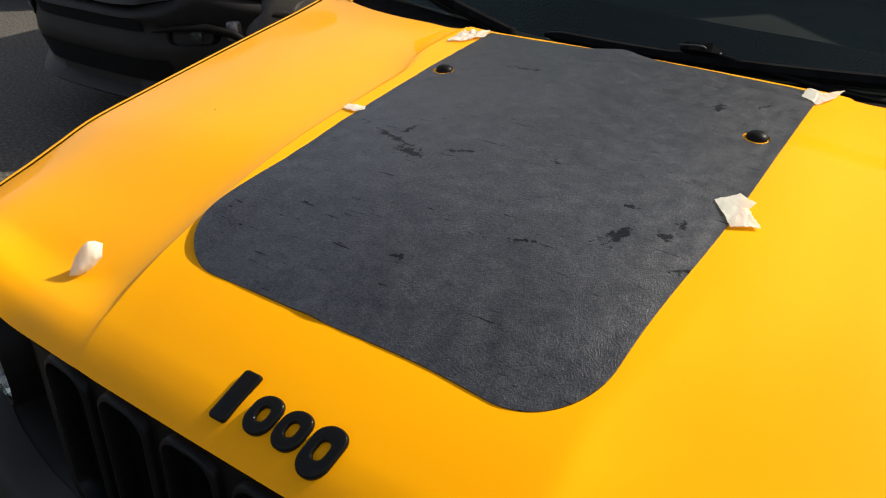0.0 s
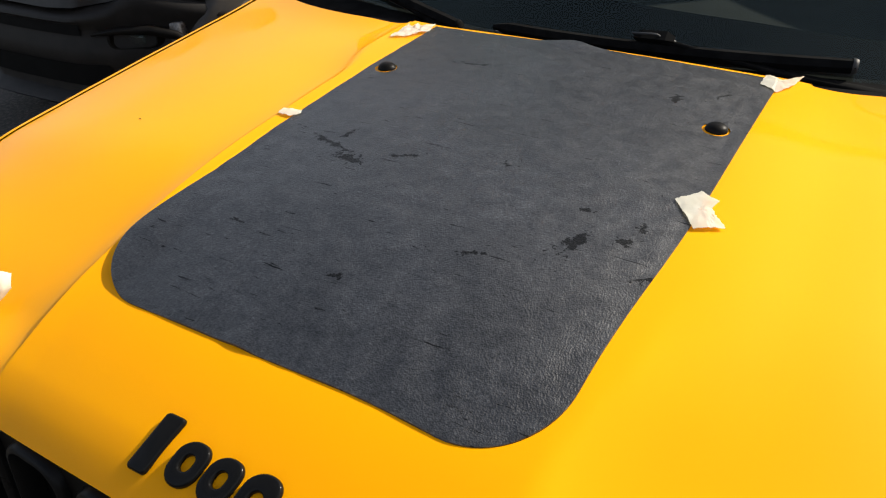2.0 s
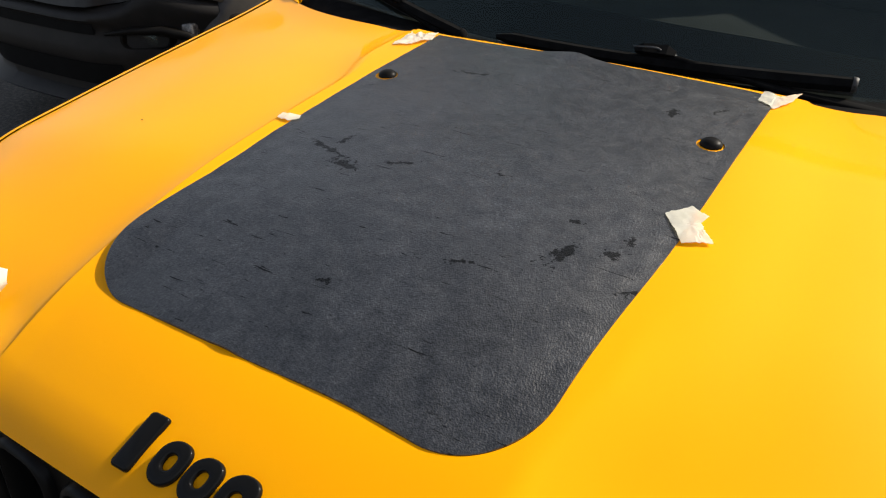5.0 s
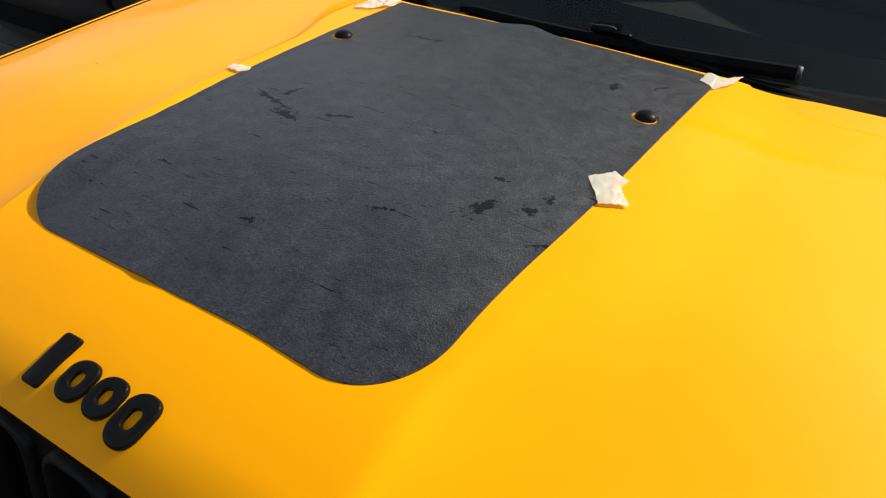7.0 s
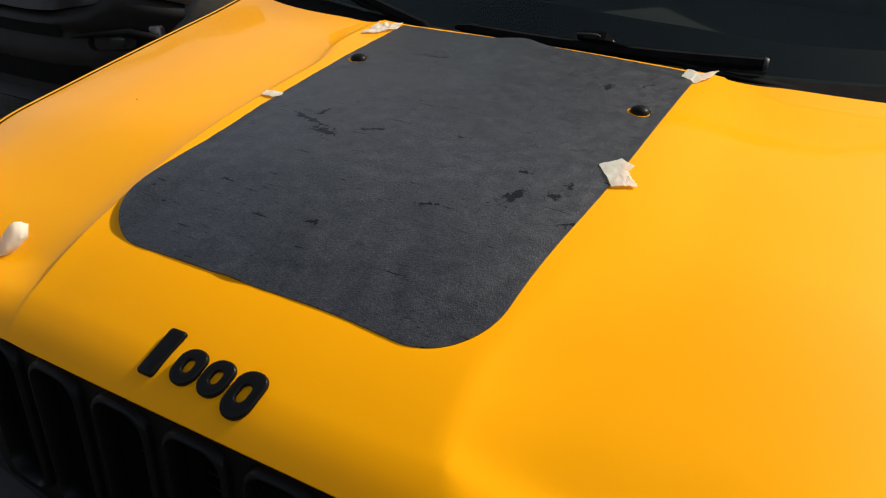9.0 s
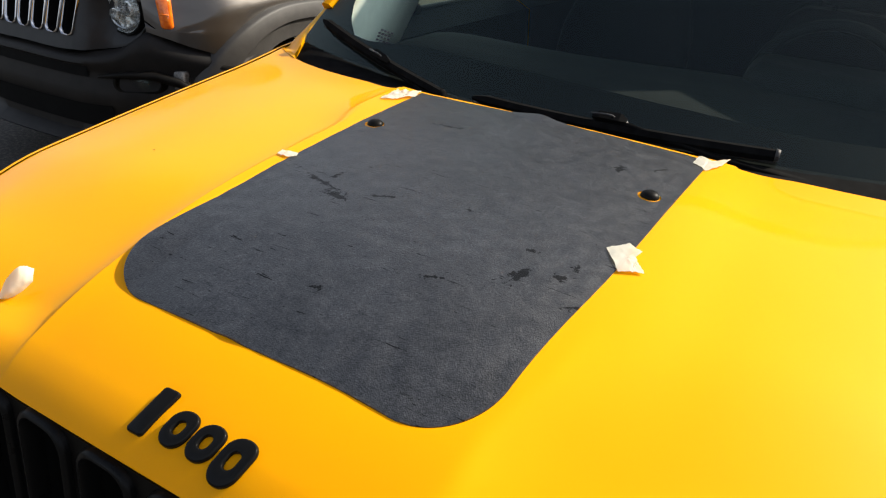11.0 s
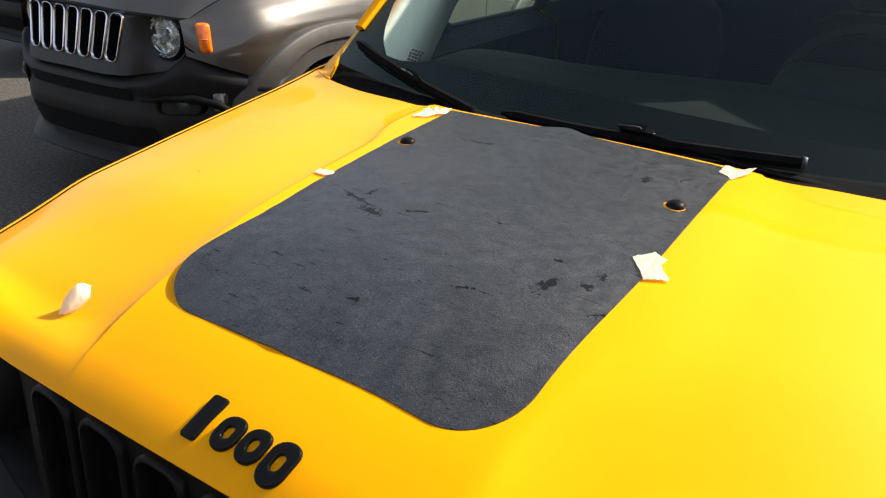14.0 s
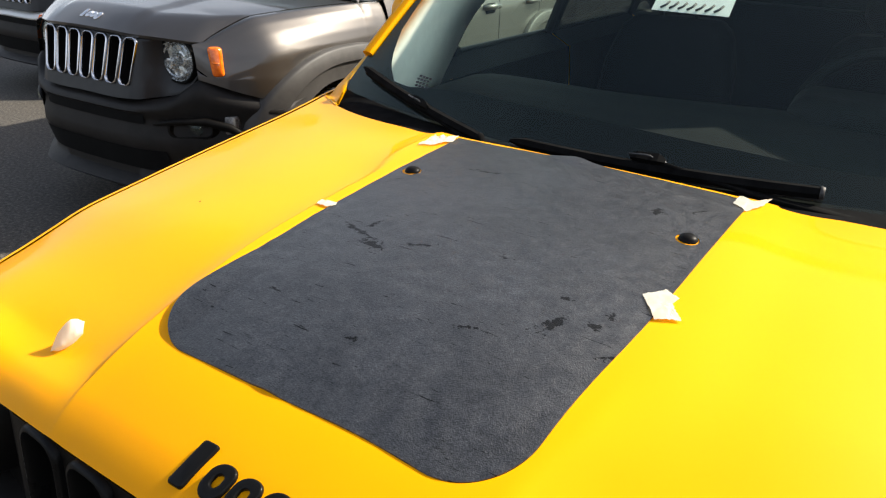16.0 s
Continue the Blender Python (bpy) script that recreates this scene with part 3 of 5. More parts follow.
SLOT_P, SLOT_W, SLOT_T, SLOT_B = 0.098, 0.080, 0.962, 0.746


def face_y(x, z):
    """Front of the grille panel."""
    return -0.618 + 0.022 * (x / 0.5) ** 2 + 0.08 * max(0.0, (abs(x) - 0.58) / 0.14) ** 2 - 0.035 * (0.97 - z) + 0.040 * sstep((abs(x) - 0.37) / 0.06)


def make_grille(car):
    xs = [-0.66, -0.62, -0.56, -0.50, -0.44, -0.41, -0.385, -0.36]
    xs = xs + [k * SLOT_P + d for k in range(-3, 4) for d in (-SLOT_W / 2 + 0.006, SLOT_W / 2 - 0.006)] + [-v for v in xs[::-1]]
    zs = [0.985, 0.975, SLOT_T - 0.008, 0.90, 0.85, 0.80, SLOT_B + 0.008, 0.735, 0.715, 0.70]
    holes = [8 + 2 * k for k in range(7)]

    def f(x, z):
        s = abs(x)
        zz = z
        if z > 0.95:
            zz = min(z, top_z(x, hood_front(x) + 0.004) - 0.014)
        return (x, face_y(x, zz) + (0.02 if z > 0.98 else 0), zz)

    panel = grid(f, xs, zs, lambda i, j: i in holes and 2 <= j <= 5)
    g = put("grille_panel", *panel, SATIN, car, "satin black grille panel with seven slots", sharp=50)
    for k in range(-3, 4):
        cx, cz = k * SLOT_P, (SLOT_T + SLOT_B) / 2
        slot = rounded_rect(SLOT_W, SLOT_T - SLOT_B, 0.026, 6)
        rings = []
        for grow, dy in ((0.0, 0.012), (0.0, -0.005), (-0.002, -0.009), (-0.0055, -0.010), (-0.008, -0.006), (-0.009, 0.012)):
            rings.append([(cx + p * (1 + 2 * grow / SLOT_W), face_y(cx + p, cz + q) + dy, cz + q * (1 + 2 * grow / (SLOT_T - SLOT_B))) for p, q in slot])
        fr = put("slot_frame", *loft(rings, caps=False), SLOT_BLACK, g, "gloss black slot frame", sharp=60)
        inner = [[(cx + p * 0.80, face_y(cx, cz) + dy, cz + q * 0.925) for p, q in slot] for dy in (0.004, 0.05)]
        put("slot_insert", *joined(loft(inner, caps=False), ([(p[0], p[1], p[2]) for p in inner[1]], [tuple(range(len(slot)))])), MATT, fr, sharp=40)
        # fine mesh in front of the opening's floor
        bars = []
        for i in range(9):
            z = SLOT_B + 0.03 + i * 0.019
            bars.append(tube([(cx - 0.030, face_y(cx, z) + 0.034, z), (cx, face_y(cx, z) + 0.030, z + 0.004), (cx + 0.030, face_y(cx, z) + 0.034, z)], 0.002, 5))
        put("slot_mesh", *joined(*bars), PLASTIC, fr)


def make_headlight(car, side, at=(0.546, None, 0.876), turn=14):
    cx, cz = side * at[0], at[2]
    cy = face_y(cx, cz) - 0.020 if at[1] is None else at[1]
    m = Matrix.Translation((cx, cy, cz)) @ Matrix.Rotation(side * radians(turn), 4, "Z") @ Matrix.Rotation(-math.pi / 2, 4, "Z")
    lamp = put("headlight_bezel", *moved(lathe([(0.110, -0.03), (0.109, 0.008), (0.105, 0.014), (0.100, 0.012), (0.097, -0.03)]), m), SATIN, car, "round black headlight surround", sharp=50)
    put("reflector", *moved(lathe([(0.097, 0.010), (0.090, 0.002), (0.07, -0.004), (0.04, -0.007), (0.001, -0.008)], 18), m), REFLECTOR, lamp, "faceted chrome reflector")
    inner = joined(moved(lathe([(0.034, -0.03), (0.036, 0.0), (0.028, 0.004), (0.024, -0.02)], 12), Matrix.Translation((0, 0.03, 0.012))),
                   moved(lathe([(0.024, -0.03), (0.026, 0.002), (0.020, 0.004), (0.001, 0.0)], 20), Matrix.Translation((0, -0.042, -0.02))),
                   moved(tube([(-0.01, 0.078 * math.cos(t), 0.078 * math.sin(t)) for t in np.linspace(0.6, 5.6, 24)], 0.006, 6), Matrix.Identity(4)))
    put("lamp_inner", *moved(inner, m @ Matrix.Translation((0.018, 0, 0))), REFLECTOR, lamp, sharp=40)
    lens = put("lens", *moved(lathe([(0.098, 0.006), (0.09, 0.016), (0.06, 0.026), (0.03, 0.030), (0.001, 0.031)]), m), CLEAR, lamp, "clear domed headlight lens")
    lens.visible_shadow = False


def side_x(y, z):
    sec = side_section(y)
    return interp(-z, [-c[1] for c in sec], [c[0] for c in sec])


def make_indicator(car, side, y0=-0.520, z0=0.868, flank=side_x):
    c = Vector((flank(y0, z0), y0, z0))
    along = Vector((flank(y0 + 0.02, z0) - flank(y0 - 0.02, z0), 0.04, 0)).normalized()
    up = Vector((-0.16, 0, 1)).normalized()
    out = along.cross(up).normalized()

    def at(p, q, d):
        v = c + along * p + up * q + out * d
        return (side * v.x, v.y, v.z)
    rows = [[at(p * (1 + 1.2 * q), q, d) for p, q in rounded_rect(0.056 - 2 * inset, 0.132 - 2 * inset, 0.016, 5)] for d, inset in ((-0.03, 0), (0.008, 0.0), (0.014, 0.004), (0.017, 0.010))]
    lens = put("indicator", *loft(rows), ORANGE, car, "amber side indicator lens", sharp=60)
    put("indicator_rib", *tube([at(-0.018, -0.005, 0.0165), at(0.018, -0.005, 0.0165)], 0.005, 6, 0.6), ORANGE, lens)


# ---- front of the neighbouring cars: a proud grille, lamps set back, a nose well rounded in plan ----
nose_line = smooth_table([0, 0.2, 0.32, 0.40, 0.50, 0.56, 0.60, 0.66, 0.72, 0.78], [-0.640, -0.636, -0.622, -0.585, -0.535, -0.50, -0.46, -0.40, -0.335, -0.28])
nose_half = smooth_table([0, 0.5, 0.8, 1.0], [0.775, 0.715, 0.660, 0.585])
flank_x = smooth_table([-0.52, -0.48, -0.43, -0.38, -0.30, -0.20, -0.08, 0.1, 0.7], [0.590, 0.650, 0.710, 0.758, 0.818, 0.852, 0.864, 0.867, 0.867])
mask_low = smooth_table([0, 0.34, 0.44, 0.50, 0.55, 0.575, 0.59], [0.690, 0.692, 0.704, 0.726, 0.772, 0.815, 0.86])


def nose_z(x, y):
    s = abs(x)
    flat = (spine(-0.334) + 0.10 * (y + 0.334) if y < -0.334 else spine(y)) - 0.004 * (min(s, 0.24) / 0.24) ** 2
    flat -= 0.012 * sstep((s - 0.24 - 0.05 * sstep((y + 0.3) / 0.4)) / 0.07) + 0.036 * (s / 0.72) ** 3
    lip = 0.985 - 0.028 * (s / 0.55) ** 2
    t = min(1.0, max(0.0, 1 - (y - nose_line(s)) / 0.17))
    return flat - (flat - lip) * t ** 1.9


def nose_hood_point(u, v):
    x = u * nose_half(v)
    y = hood_rear(x) + (nose_line(abs(x)) - hood_rear(x)) * v
    return (x, y, nose_z(x, y))


def make_nose_hood(car, paint):
    us = np.linspace(-1, 1, 61)
    vs = np.unique(np.r_[np.linspace(0, 0.7, 18), np.linspace(0.7, 1, 28)])
    f = nose_hood_point
    loop = [f(u, 0) for u in us] + [f(1, v) for v in vs[1:]] + [f(u, 1) for u in us[::-1][1:]] + [f(-1, v) for v in vs[::-1][1:-1]]
    low = [(x * 0.992, y + (0.008 if y < -0.2 else -0.006), z - 0.014) for x, y, z in loop]
    put("hood", *joined(grid(f, us, vs), loft([loop, low], caps=False)), paint, car, sharp=50)


def nose_flank(y, z):
    return flank_x(y) + 0.004 * math.sin(4 * (z - 0.6))


def make_nose_fender(car, paint, side):
    rows = []
    stations = [(0.563, -0.518, 0.948)] + [nose_hood_point(1, v) for v in np.linspace(0.99, 0, 40)] + [(0.785, y, nose_z(0.775, 0.36)) for y in (0.42, 0.50, 0.60)]
    for k, (e, y, z) in enumerate(stations):
        e += 0.005
        xs = max(nose_flank(y, 0.8), e + 0.012)
        d = xs - e
        sec = [(e, z - 0.012), (e, z - 0.001), (e + 0.18 * d, z - 0.004), (e + 0.42 * d, z - 0.030), (e + 0.66 * d, z - 0.070), (e + 0.85 * d, z - 0.116), (e + 0.97 * d, z - 0.165), (xs, min(z - 0.195, 0.83)), (xs + 0.004, 0.80), (xs + 0.006, 0.74), (xs + 0.004, 0.66), (xs, 0.40)]
        low = max(interp(y, [-0.52, -0.42, -0.31, -0.30], [0.795, 0.742, 0.700, 0.45]), arch(y, AXLE, 0.60, 0.53))
        ts = np.linspace(0, 1, len(sec))
        end = interp(-low, [-q[1] for q in sec[1:]], ts[1:])
        rows.append([(side * interp(t, ts, [q[0] for q in sec]), y, interp(t, ts, [q[1] for q in sec])) for t in np.linspace(0, end, 35)])
    put("fender", *loft(rows, closed=False, caps=False), paint, car, sharp=60)


def mask_y(x, z):
    s = abs(x)
    return -0.620 - 0.25 * (0.97 - z) + 0.008 * (s / 0.3) ** 2 + 0.095 * sstep((s - 0.335) / 0.085) + 0.035 * sstep((0.122 - math.hypot(s - 0.458, z - 0.865)) / 0.02) + 0.16 * max(0.0, s - 0.44) + 0.12 * sstep((s - 0.335) / 0.1) * (0.97 - z)


def make_nose_grille(car):
    ends = [0.588, 0.582, 0.57, 0.55, 0.52, 0.49, 0.46, 0.43, 0.41, 0.39, 0.37, 0.352, 0.34]
    w = 0.086
    xs = [-v for v in ends] + [k * SLOT_P + d for k in range(-3, 4) for d in (-w / 2 + 0.006, w / 2 - 0.006)] + ends[::-1]
    zs = [1.0, 0.96, 0.93, 0.70, 0.45, 0.22, 0.06, 0.03, 0.0]
    holes = [len(ends) + 2 * k for k in range(7)]
    top = lambda x: 0.975 - 0.028 * (x / 0.55) ** 2

    def f(x, t):
        lo, hi = mask_low(abs(x)), top(x)
        z = hi + (lo - hi) * (1 - t)
        xx = x * (1 - 0.08 * (SLOT_T - z) / 0.216 * (abs(x) < 0.345))
        return (xx, mask_y(x, z) + (0.02 if t > 0.99 else 0), z)

    panel = grid(f, xs, zs, lambda i, j: i in holes and 2 <= j <= 4)
    g = put("grille_panel", *panel, NOSE_BLACK, car, "satin black grille panel around slots and lamps", sharp=50)
    for k in range(-3, 4):
        cx, cz = k * SLOT_P, (SLOT_T + SLOT_B) / 2
        slot = rounded_rect(w, SLOT_T - SLOT_B, 0.030, 6)
        at = lambda p, q, dy: ((cx + p) * (1 - 0.08 * (SLOT_T - cz - q) / 0.216), mask_y(cx + p, cz + q) + dy, cz + q)
        rings = [[at(p * (1 + 2 * gr / w), q * (1 + 2 * gr / (SLOT_T - SLOT_B)), dy) for p, q in slot] for gr, dy in ((0.0, 0.012), (0.0, -0.006), (-0.0015, -0.010), (-0.004, -0.011), (-0.0065, -0.007), (-0.007, 0.012))]
        fr = put("slot_frame", *loft(rings, caps=False), CHROME, g, "chrome slot frame", sharp=60)
        inner = [[at(p * 0.80, q * 0.925, dy) for p, q in slot] for dy in (0.004, 0.05)]
        put("slot_insert", *joined(loft(inner, caps=False), (inner[1], [tuple(range(len(slot)))])), MATT, fr, sharp=40)


nose_plan = smooth_table([0, 0.2, 0.35, 0.46, 0.60, 0.70, 0.80, 0.865, 0.89], [0, 0.005, 0.022, 0.062, 0.165, 0.245, 0.335, 0.41, 0.47])
nose_top = smooth_table([0, 0.34, 0.44, 0.50, 0.55, 0.58, 0.64, 0.72, 0.80, 0.865, 0.89], [0.686, 0.688, 0.700, 0.724, 0.772, 0.796, 0.774, 0.742, 0.715, 0.695, 0.69])


def bumper_plan(x):
    s = abs(x)
    return 0.03 * (s / 0.45) ** 2 + 0.40 * max(0.0, (s - 0.46) / 0.43) ** 2.2


def make_bumper(car, beam_paint, plan=bumper_plan, brow_top=None, fog_at=(0.60, 0.565), brow_drop=0.0):
    prof = [(-0.60, 0.722), (-0.635, 0.718), (-0.668, 0.706), (-0.690, 0.684), (-0.694, 0.655), (-0.680, 0.630), (-0.672, 0.60), (-0.676, 0.56), (-0.690, 0.52), (-0.692, 0.47), (-0.672, 0.43), (-0.650, 0.36), (-0.655, 0.31), (-0.70, 0.285), (-0.715, 0.268), (-0.70, 0.255), (-0.60, 0.25)]
    xs = np.r_[np.linspace(-0.885, -0.5, 18), np.linspace(-0.46, 0.46, 24), np.linspace(0.5, 0.885, 18)]
    rows = []
    for x in xs:
        s = abs(x)
        rise = brow_top(s) - 0.722 if brow_top else interp(s, [0.42, 0.60, 0.75, 0.885], [0.0, 0.06, 0.075, 0.0])
        rows.append([(x, y + plan(x) + 0.03 * sstep((z - 0.69) / 0.03) * sstep((s - 0.6) / 0.1), z + rise * sstep((z - 0.60) / 0.1)) for y, z in prof])
    b = put("bumper", *loft(rows, closed=False, caps=False), PLASTIC, car, "matt dark plastic front bumper", sharp=55)
    beam = [[(x, y - 0.003, z + 0.001) for x, y, z in row[1:7]] for row in rows]
    put("bumper_beam", *loft(beam, closed=False, caps=False), beam_paint, b, sharp=55)
    # upper and lower intakes
    for z0, z1, w in ((0.575, 0.628, 0.36), (0.345, 0.455, 0.46)):
        pts = []
        for z in (z1, z0):
            pts.append([(x, interp(-z, [-p[1] for p in prof], [p[0] for p in prof]) + plan(x) - 0.004, z) for x in np.linspace(-w, w, 20)])
        put("intake", *joined(loft(pts, closed=False, caps=False)), MATT, b, "dark bumper intake")
    for side in (-1, 1):
        cx, cz = side * fog_at[0], fog_at[1]
        cy = -0.685 + plan(cx)
        ring = [[(cx + p * g, cy + dy + plan(cx + p) - plan(cx), cz + q * g) for p, q in rounded_rect(0.15, 0.075, 0.03, 5)] for g, dy in ((1.25, 0.02), (1.15, -0.012), (1.0, -0.008), (0.95, 0.02))]
        fog = put("fog_lamp", *joined(loft(ring, caps=False), (ring[3], [tuple(range(len(ring[3])))])), SATIN, b, "dark fog lamp housing", sharp=50)
        put("fog_lens", *loft([[(cx + p * g, cy + dy, cz + q * g) for p, q in rounded_rect(0.12, 0.055, 0.024, 5)] for g, dy in ((1, 0.01), (0.95, -0.004), (0.6, -0.010))]), CLEAR, fog)
        # added raised plate for a pale spot at the bumper's corner, one side only
        rx = 0.735 - brow_drop
        patch = [[(side * (rx + p * 0.55), -0.690 + plan(rx + p * 0.55) + dy, 0.615 - brow_drop + q) for p, q in rounded_rect(0.075 - ins, 0.085 - ins, 0.012, 4)] for dy, ins in ((0.03, 0), (-0.006, 0.0), (-0.010, 0.008))]
        if side > 0:
            put("side_reflector", *loft(patch), PALE_PLASTIC, b, "pale scuffed side reflector")
        brow = tube([(side * x, -0.695 + plan(x), z - brow_drop) for x, z in ((0.42, 0.615), (0.52, 0.632), (0.62, 0.632), (0.70, 0.605), (0.78, 0.54), (0.83, 0.47))], [0.006, 0.016, 0.022, 0.022, 0.018, 0.010], 12)
        put("fog_brow", *brow, SATIN, b, "moulded brow over the fog lamp")


def glass_base(x):
    s = abs(x)
    return 0.285 + 0.13 * (s / 0.70) ** 2


def screen(u, v):
    """Windscreen: u across from -1 to 1, v from the cowl up to the roof."""
    half = 0.735 - 0.135 * v
    x = u * half
    y = glass_base(u * 0.735) + (0.93 - 0.285) * v * (1 - 0.10 * (1 - v)) - 0.02 * u * u * v
    z = 1.104 + 0.022 * u * u + 0.515 * v + 0.03 * math.sin(math.pi * v) * 0.6
    return (x, y, z)


def make_screen(car):
    us = np.linspace(-1, 1, 33)
    vs = np.linspace(0, 1.09, 23)
    ws = put("windscreen", *grid(screen, us, vs), GLASS, car, "dark tinted windscreen glass")
    ws.visible_shadow = False

    def inner(u, v):
        x, y, z = screen(u, v)
        return (x * 0.996, y + 0.006, z - 0.005)

    def foot(u):
        return interp(u, [-1, -0.82, -0.74, -0.62, -0.49, -0.2, 0, 0.27, 0.52, 0.8, 1], [0.085, 0.083, 0.080, 0.102, 0.120, 0.127, 0.124, 0.110, 0.088, 0.083, 0.085])

    def side_band(v):
        return interp(v, [0.08, 0.12, 0.164, 0.241, 0.35, 0.6], [0.80, 0.858, 0.892, 0.930, 0.945, 0.95])

    fu = np.linspace(-1, 1, 61)
    band = grid(lambda u, t: inner(u, t * foot(u)), fu, np.linspace(0, 1, 6))
    head = grid(lambda u, t: inner(u, 1.04 + 0.05 * t), fu, np.linspace(0, 1, 3))
    sides = [grid(lambda u, t: inner(sd * (side_band(0.08 + 0.96 * t) + (1 - side_band(0.08 + 0.96 * t)) * u), 0.08 + 0.96 * t), np.linspace(0, 1, 4), np.linspace(0, 1, 60)) for sd in (-1, 1)]
    put("windscreen_frit", *joined(band, head, *sides), FRIT, ws, "black ceramic border band")
    # maker's marks and a code plate as bars
    marks = []
    for r, row in enumerate(((0.4, 0.7), (0.2, 0.9), (0.0, 0.8), (0.1, 0.55))):
        for k in range(4):
            u0 = -0.70 + row[0] * 0.02 + k * 0.014
            v0 = 0.085 + r * 0.010
            a0, b0 = screen(u0, v0), screen(u0 + 0.009, v0 + 0.007)
            marks.append(([(a0[0], a0[1] - 0.002, a0[2] + 0.002), (b0[0], a0[1] - 0.002, a0[2] + 0.002), (b0[0], b0[1] - 0.002, b0[2] + 0.002), (a0[0], b0[1] - 0.002, b0[2] + 0.002)], [(0, 1, 2, 3)]))
    put("glass_marking", *joined(*marks), INK, ws, smooth=False)
    return ws


def on_screen(u, v, lift):
    x, y, z = screen(u, v)
    return Vector((x, y - 0.75 * lift, z + 0.66 * lift))


def make_wiper(car, points, name_label, joint):
    """An arm and blade lying on the glass; points are (u, v) from the pivot to the tip of the blade."""
    (pu, pv), (ju, jv), (au, av), (bu, bv) = points
    w = empty("wiper", "", "")
    w.parent = car
    tagged(w, name_label)
    blade = [on_screen(au + (bu - au) * t, av + (bv - av) * t, 0.015) for t in np.linspace(0, 1, 18)]
    put("wiper_blade", *tube(blade, [0.004] + [0.011] * 16 + [0.010], 6, 1.0), WIPER_BLACK, w, "black rubber wiper blade", sharp=30)
    rub = [p + Vector((0, 0.006, -0.012)) for p in blade]
    put("wiper_rubber", *tube(rub, 0.004, 6), RUBBER, w)
    arm = [on_screen(pu, pv, 0.010), on_screen(pu + (ju - pu) * 0.5, pv + (jv - pv) * 0.5, 0.012), on_screen(ju, jv, 0.024)]
    put("wiper_arm", *tube(arm, [0.012, 0.009, 0.007], 8, 0.6), WIPER_BLACK, w, "black painted wiper arm")
    j = on_screen(ju, jv, 0.026)
    d = (blade[-1] - blade[0]).normalized()
    put("wiper_joint", *tube([j - d * 0.032, j - d * 0.02 + Vector((0, 0, 0.002)), j + d * 0.016 + Vector((0, 0, 0.002)), j + d * 0.028], [0.006, 0.011, 0.012, 0.006], 4, 0.9), WIPER_BLACK, w, sharp=20)
    up = Vector((0, -0.75, 0.66))
    clip = [j - d * 0.034 + up * 0.010, j - d * 0.006 + up * 0.014, j + d * 0.004 + up * 0.013, j + d * 0.014 - up * 0.002, j + d * 0.030 - up * 0.003]
    put("wiper_clip", *tube(clip, [0.0015, 0.0019, 0.0019, 0.0019, 0.0015], 6), CLIP_BLACK, w, "glossy black wiper clip")
    tip = blade[-1]
    put("blade_cap", *tube([tip - d * 0.003, tip + d * 0.004], [0.0108, 0.009], 8, 1.1), LIGHTER_PLASTIC if joint else WIPER_BLACK, w)


def make_cowl(car):
    us = np.linspace(-1, 1, 41)

    def f(u, v):
        x = u * 0.755
        y0, y1 = hood_rear(x) - 0.02, glass_base(x) + 0.02
        y = y0 + (y1 - y0) * v
        return (x, y, top_z(x, hood_rear(x)) - 0.035 + (1.108 + 0.02 * u * u - top_z(x, hood_rear(x)) + 0.035) * v)
    put("cowl_panel", *grid(f, us, np.linspace(0, 1, 6)), WIPER_BLACK, car, "black plastic cowl panel")


def make_pillar_foot(car, paint, s):
    """The painted panel that sweeps from the hood's rear corner up to the foot of the pillar."""
    z0, z1 = top_z(0.665, hood_rear(0.665)), top_z(0.781, 0.375)
    inner = [(0.665, hood_rear(0.665) - 0.001, z0), (0.699, 0.371, 1.106), (0.715, 0.415, 1.124), (0.729, 0.460, 1.146), (0.706, 0.511, 1.193)]
    outer = [(0.781, 0.375, z1), (0.778, 0.426, 1.098), (0.763, 0.453, 1.124), (0.748, 0.477, 1.150), (0.730, 0.515, 1.190)]
    curves = [[smooth_table(range(5), [q[i] for q in line]) for i in range(3)] for line in (inner, outer)]

    def f(j, t):
        a, b = (Vector([c(4 * t) for c in curve]) for curve in curves)
        q, start = a.lerp(b, j), Vector(inner[0]).lerp(Vector(outer[0]), j)
        w = 1 - (1 - min(1.0, t / 0.5)) ** 2     # leaves the hood's turned-up edge, then sweeps on
        q.y += (hood_rear(start.x) - 0.001 - start.y) * (1 - w)
        return Vector((s * q.x, q.y, (top_z(q.x, q.y) + 0.0002) * (1 - w) + (q.z + 0.004 * math.sin(math.pi * j)) * w))
    js, ts = np.linspace(0, 1, 15), np.linspace(0, 1, 31)
    lip = [[f(0, t) + Vector((s * d, 0.003, -h)) for t in ts] for d, h in ((0.0, 0.003), (0.004, 0.030))]
    side = [[f(1, t) + Vector((s * d, 0.01, -h)) for t in ts] for d, h in ((0.003, 0.006), (0.006, 0.040))]
    rows = [lip[1], lip[0]] + [[f(j, t) for t in ts] for j in js] + side
    foot = put("pillar_foot", *loft([[tuple(q) for q in r] for r in rows], closed=False, caps=False), paint, car, sharp=60)
    a, b = f(0, 1), f(1, 1)
    put("panel_gap", *tube([a, a.lerp(b, 0.5) + Vector((0, -0.003, 0.008)), b], 0.0022, 6), MATT, foot)


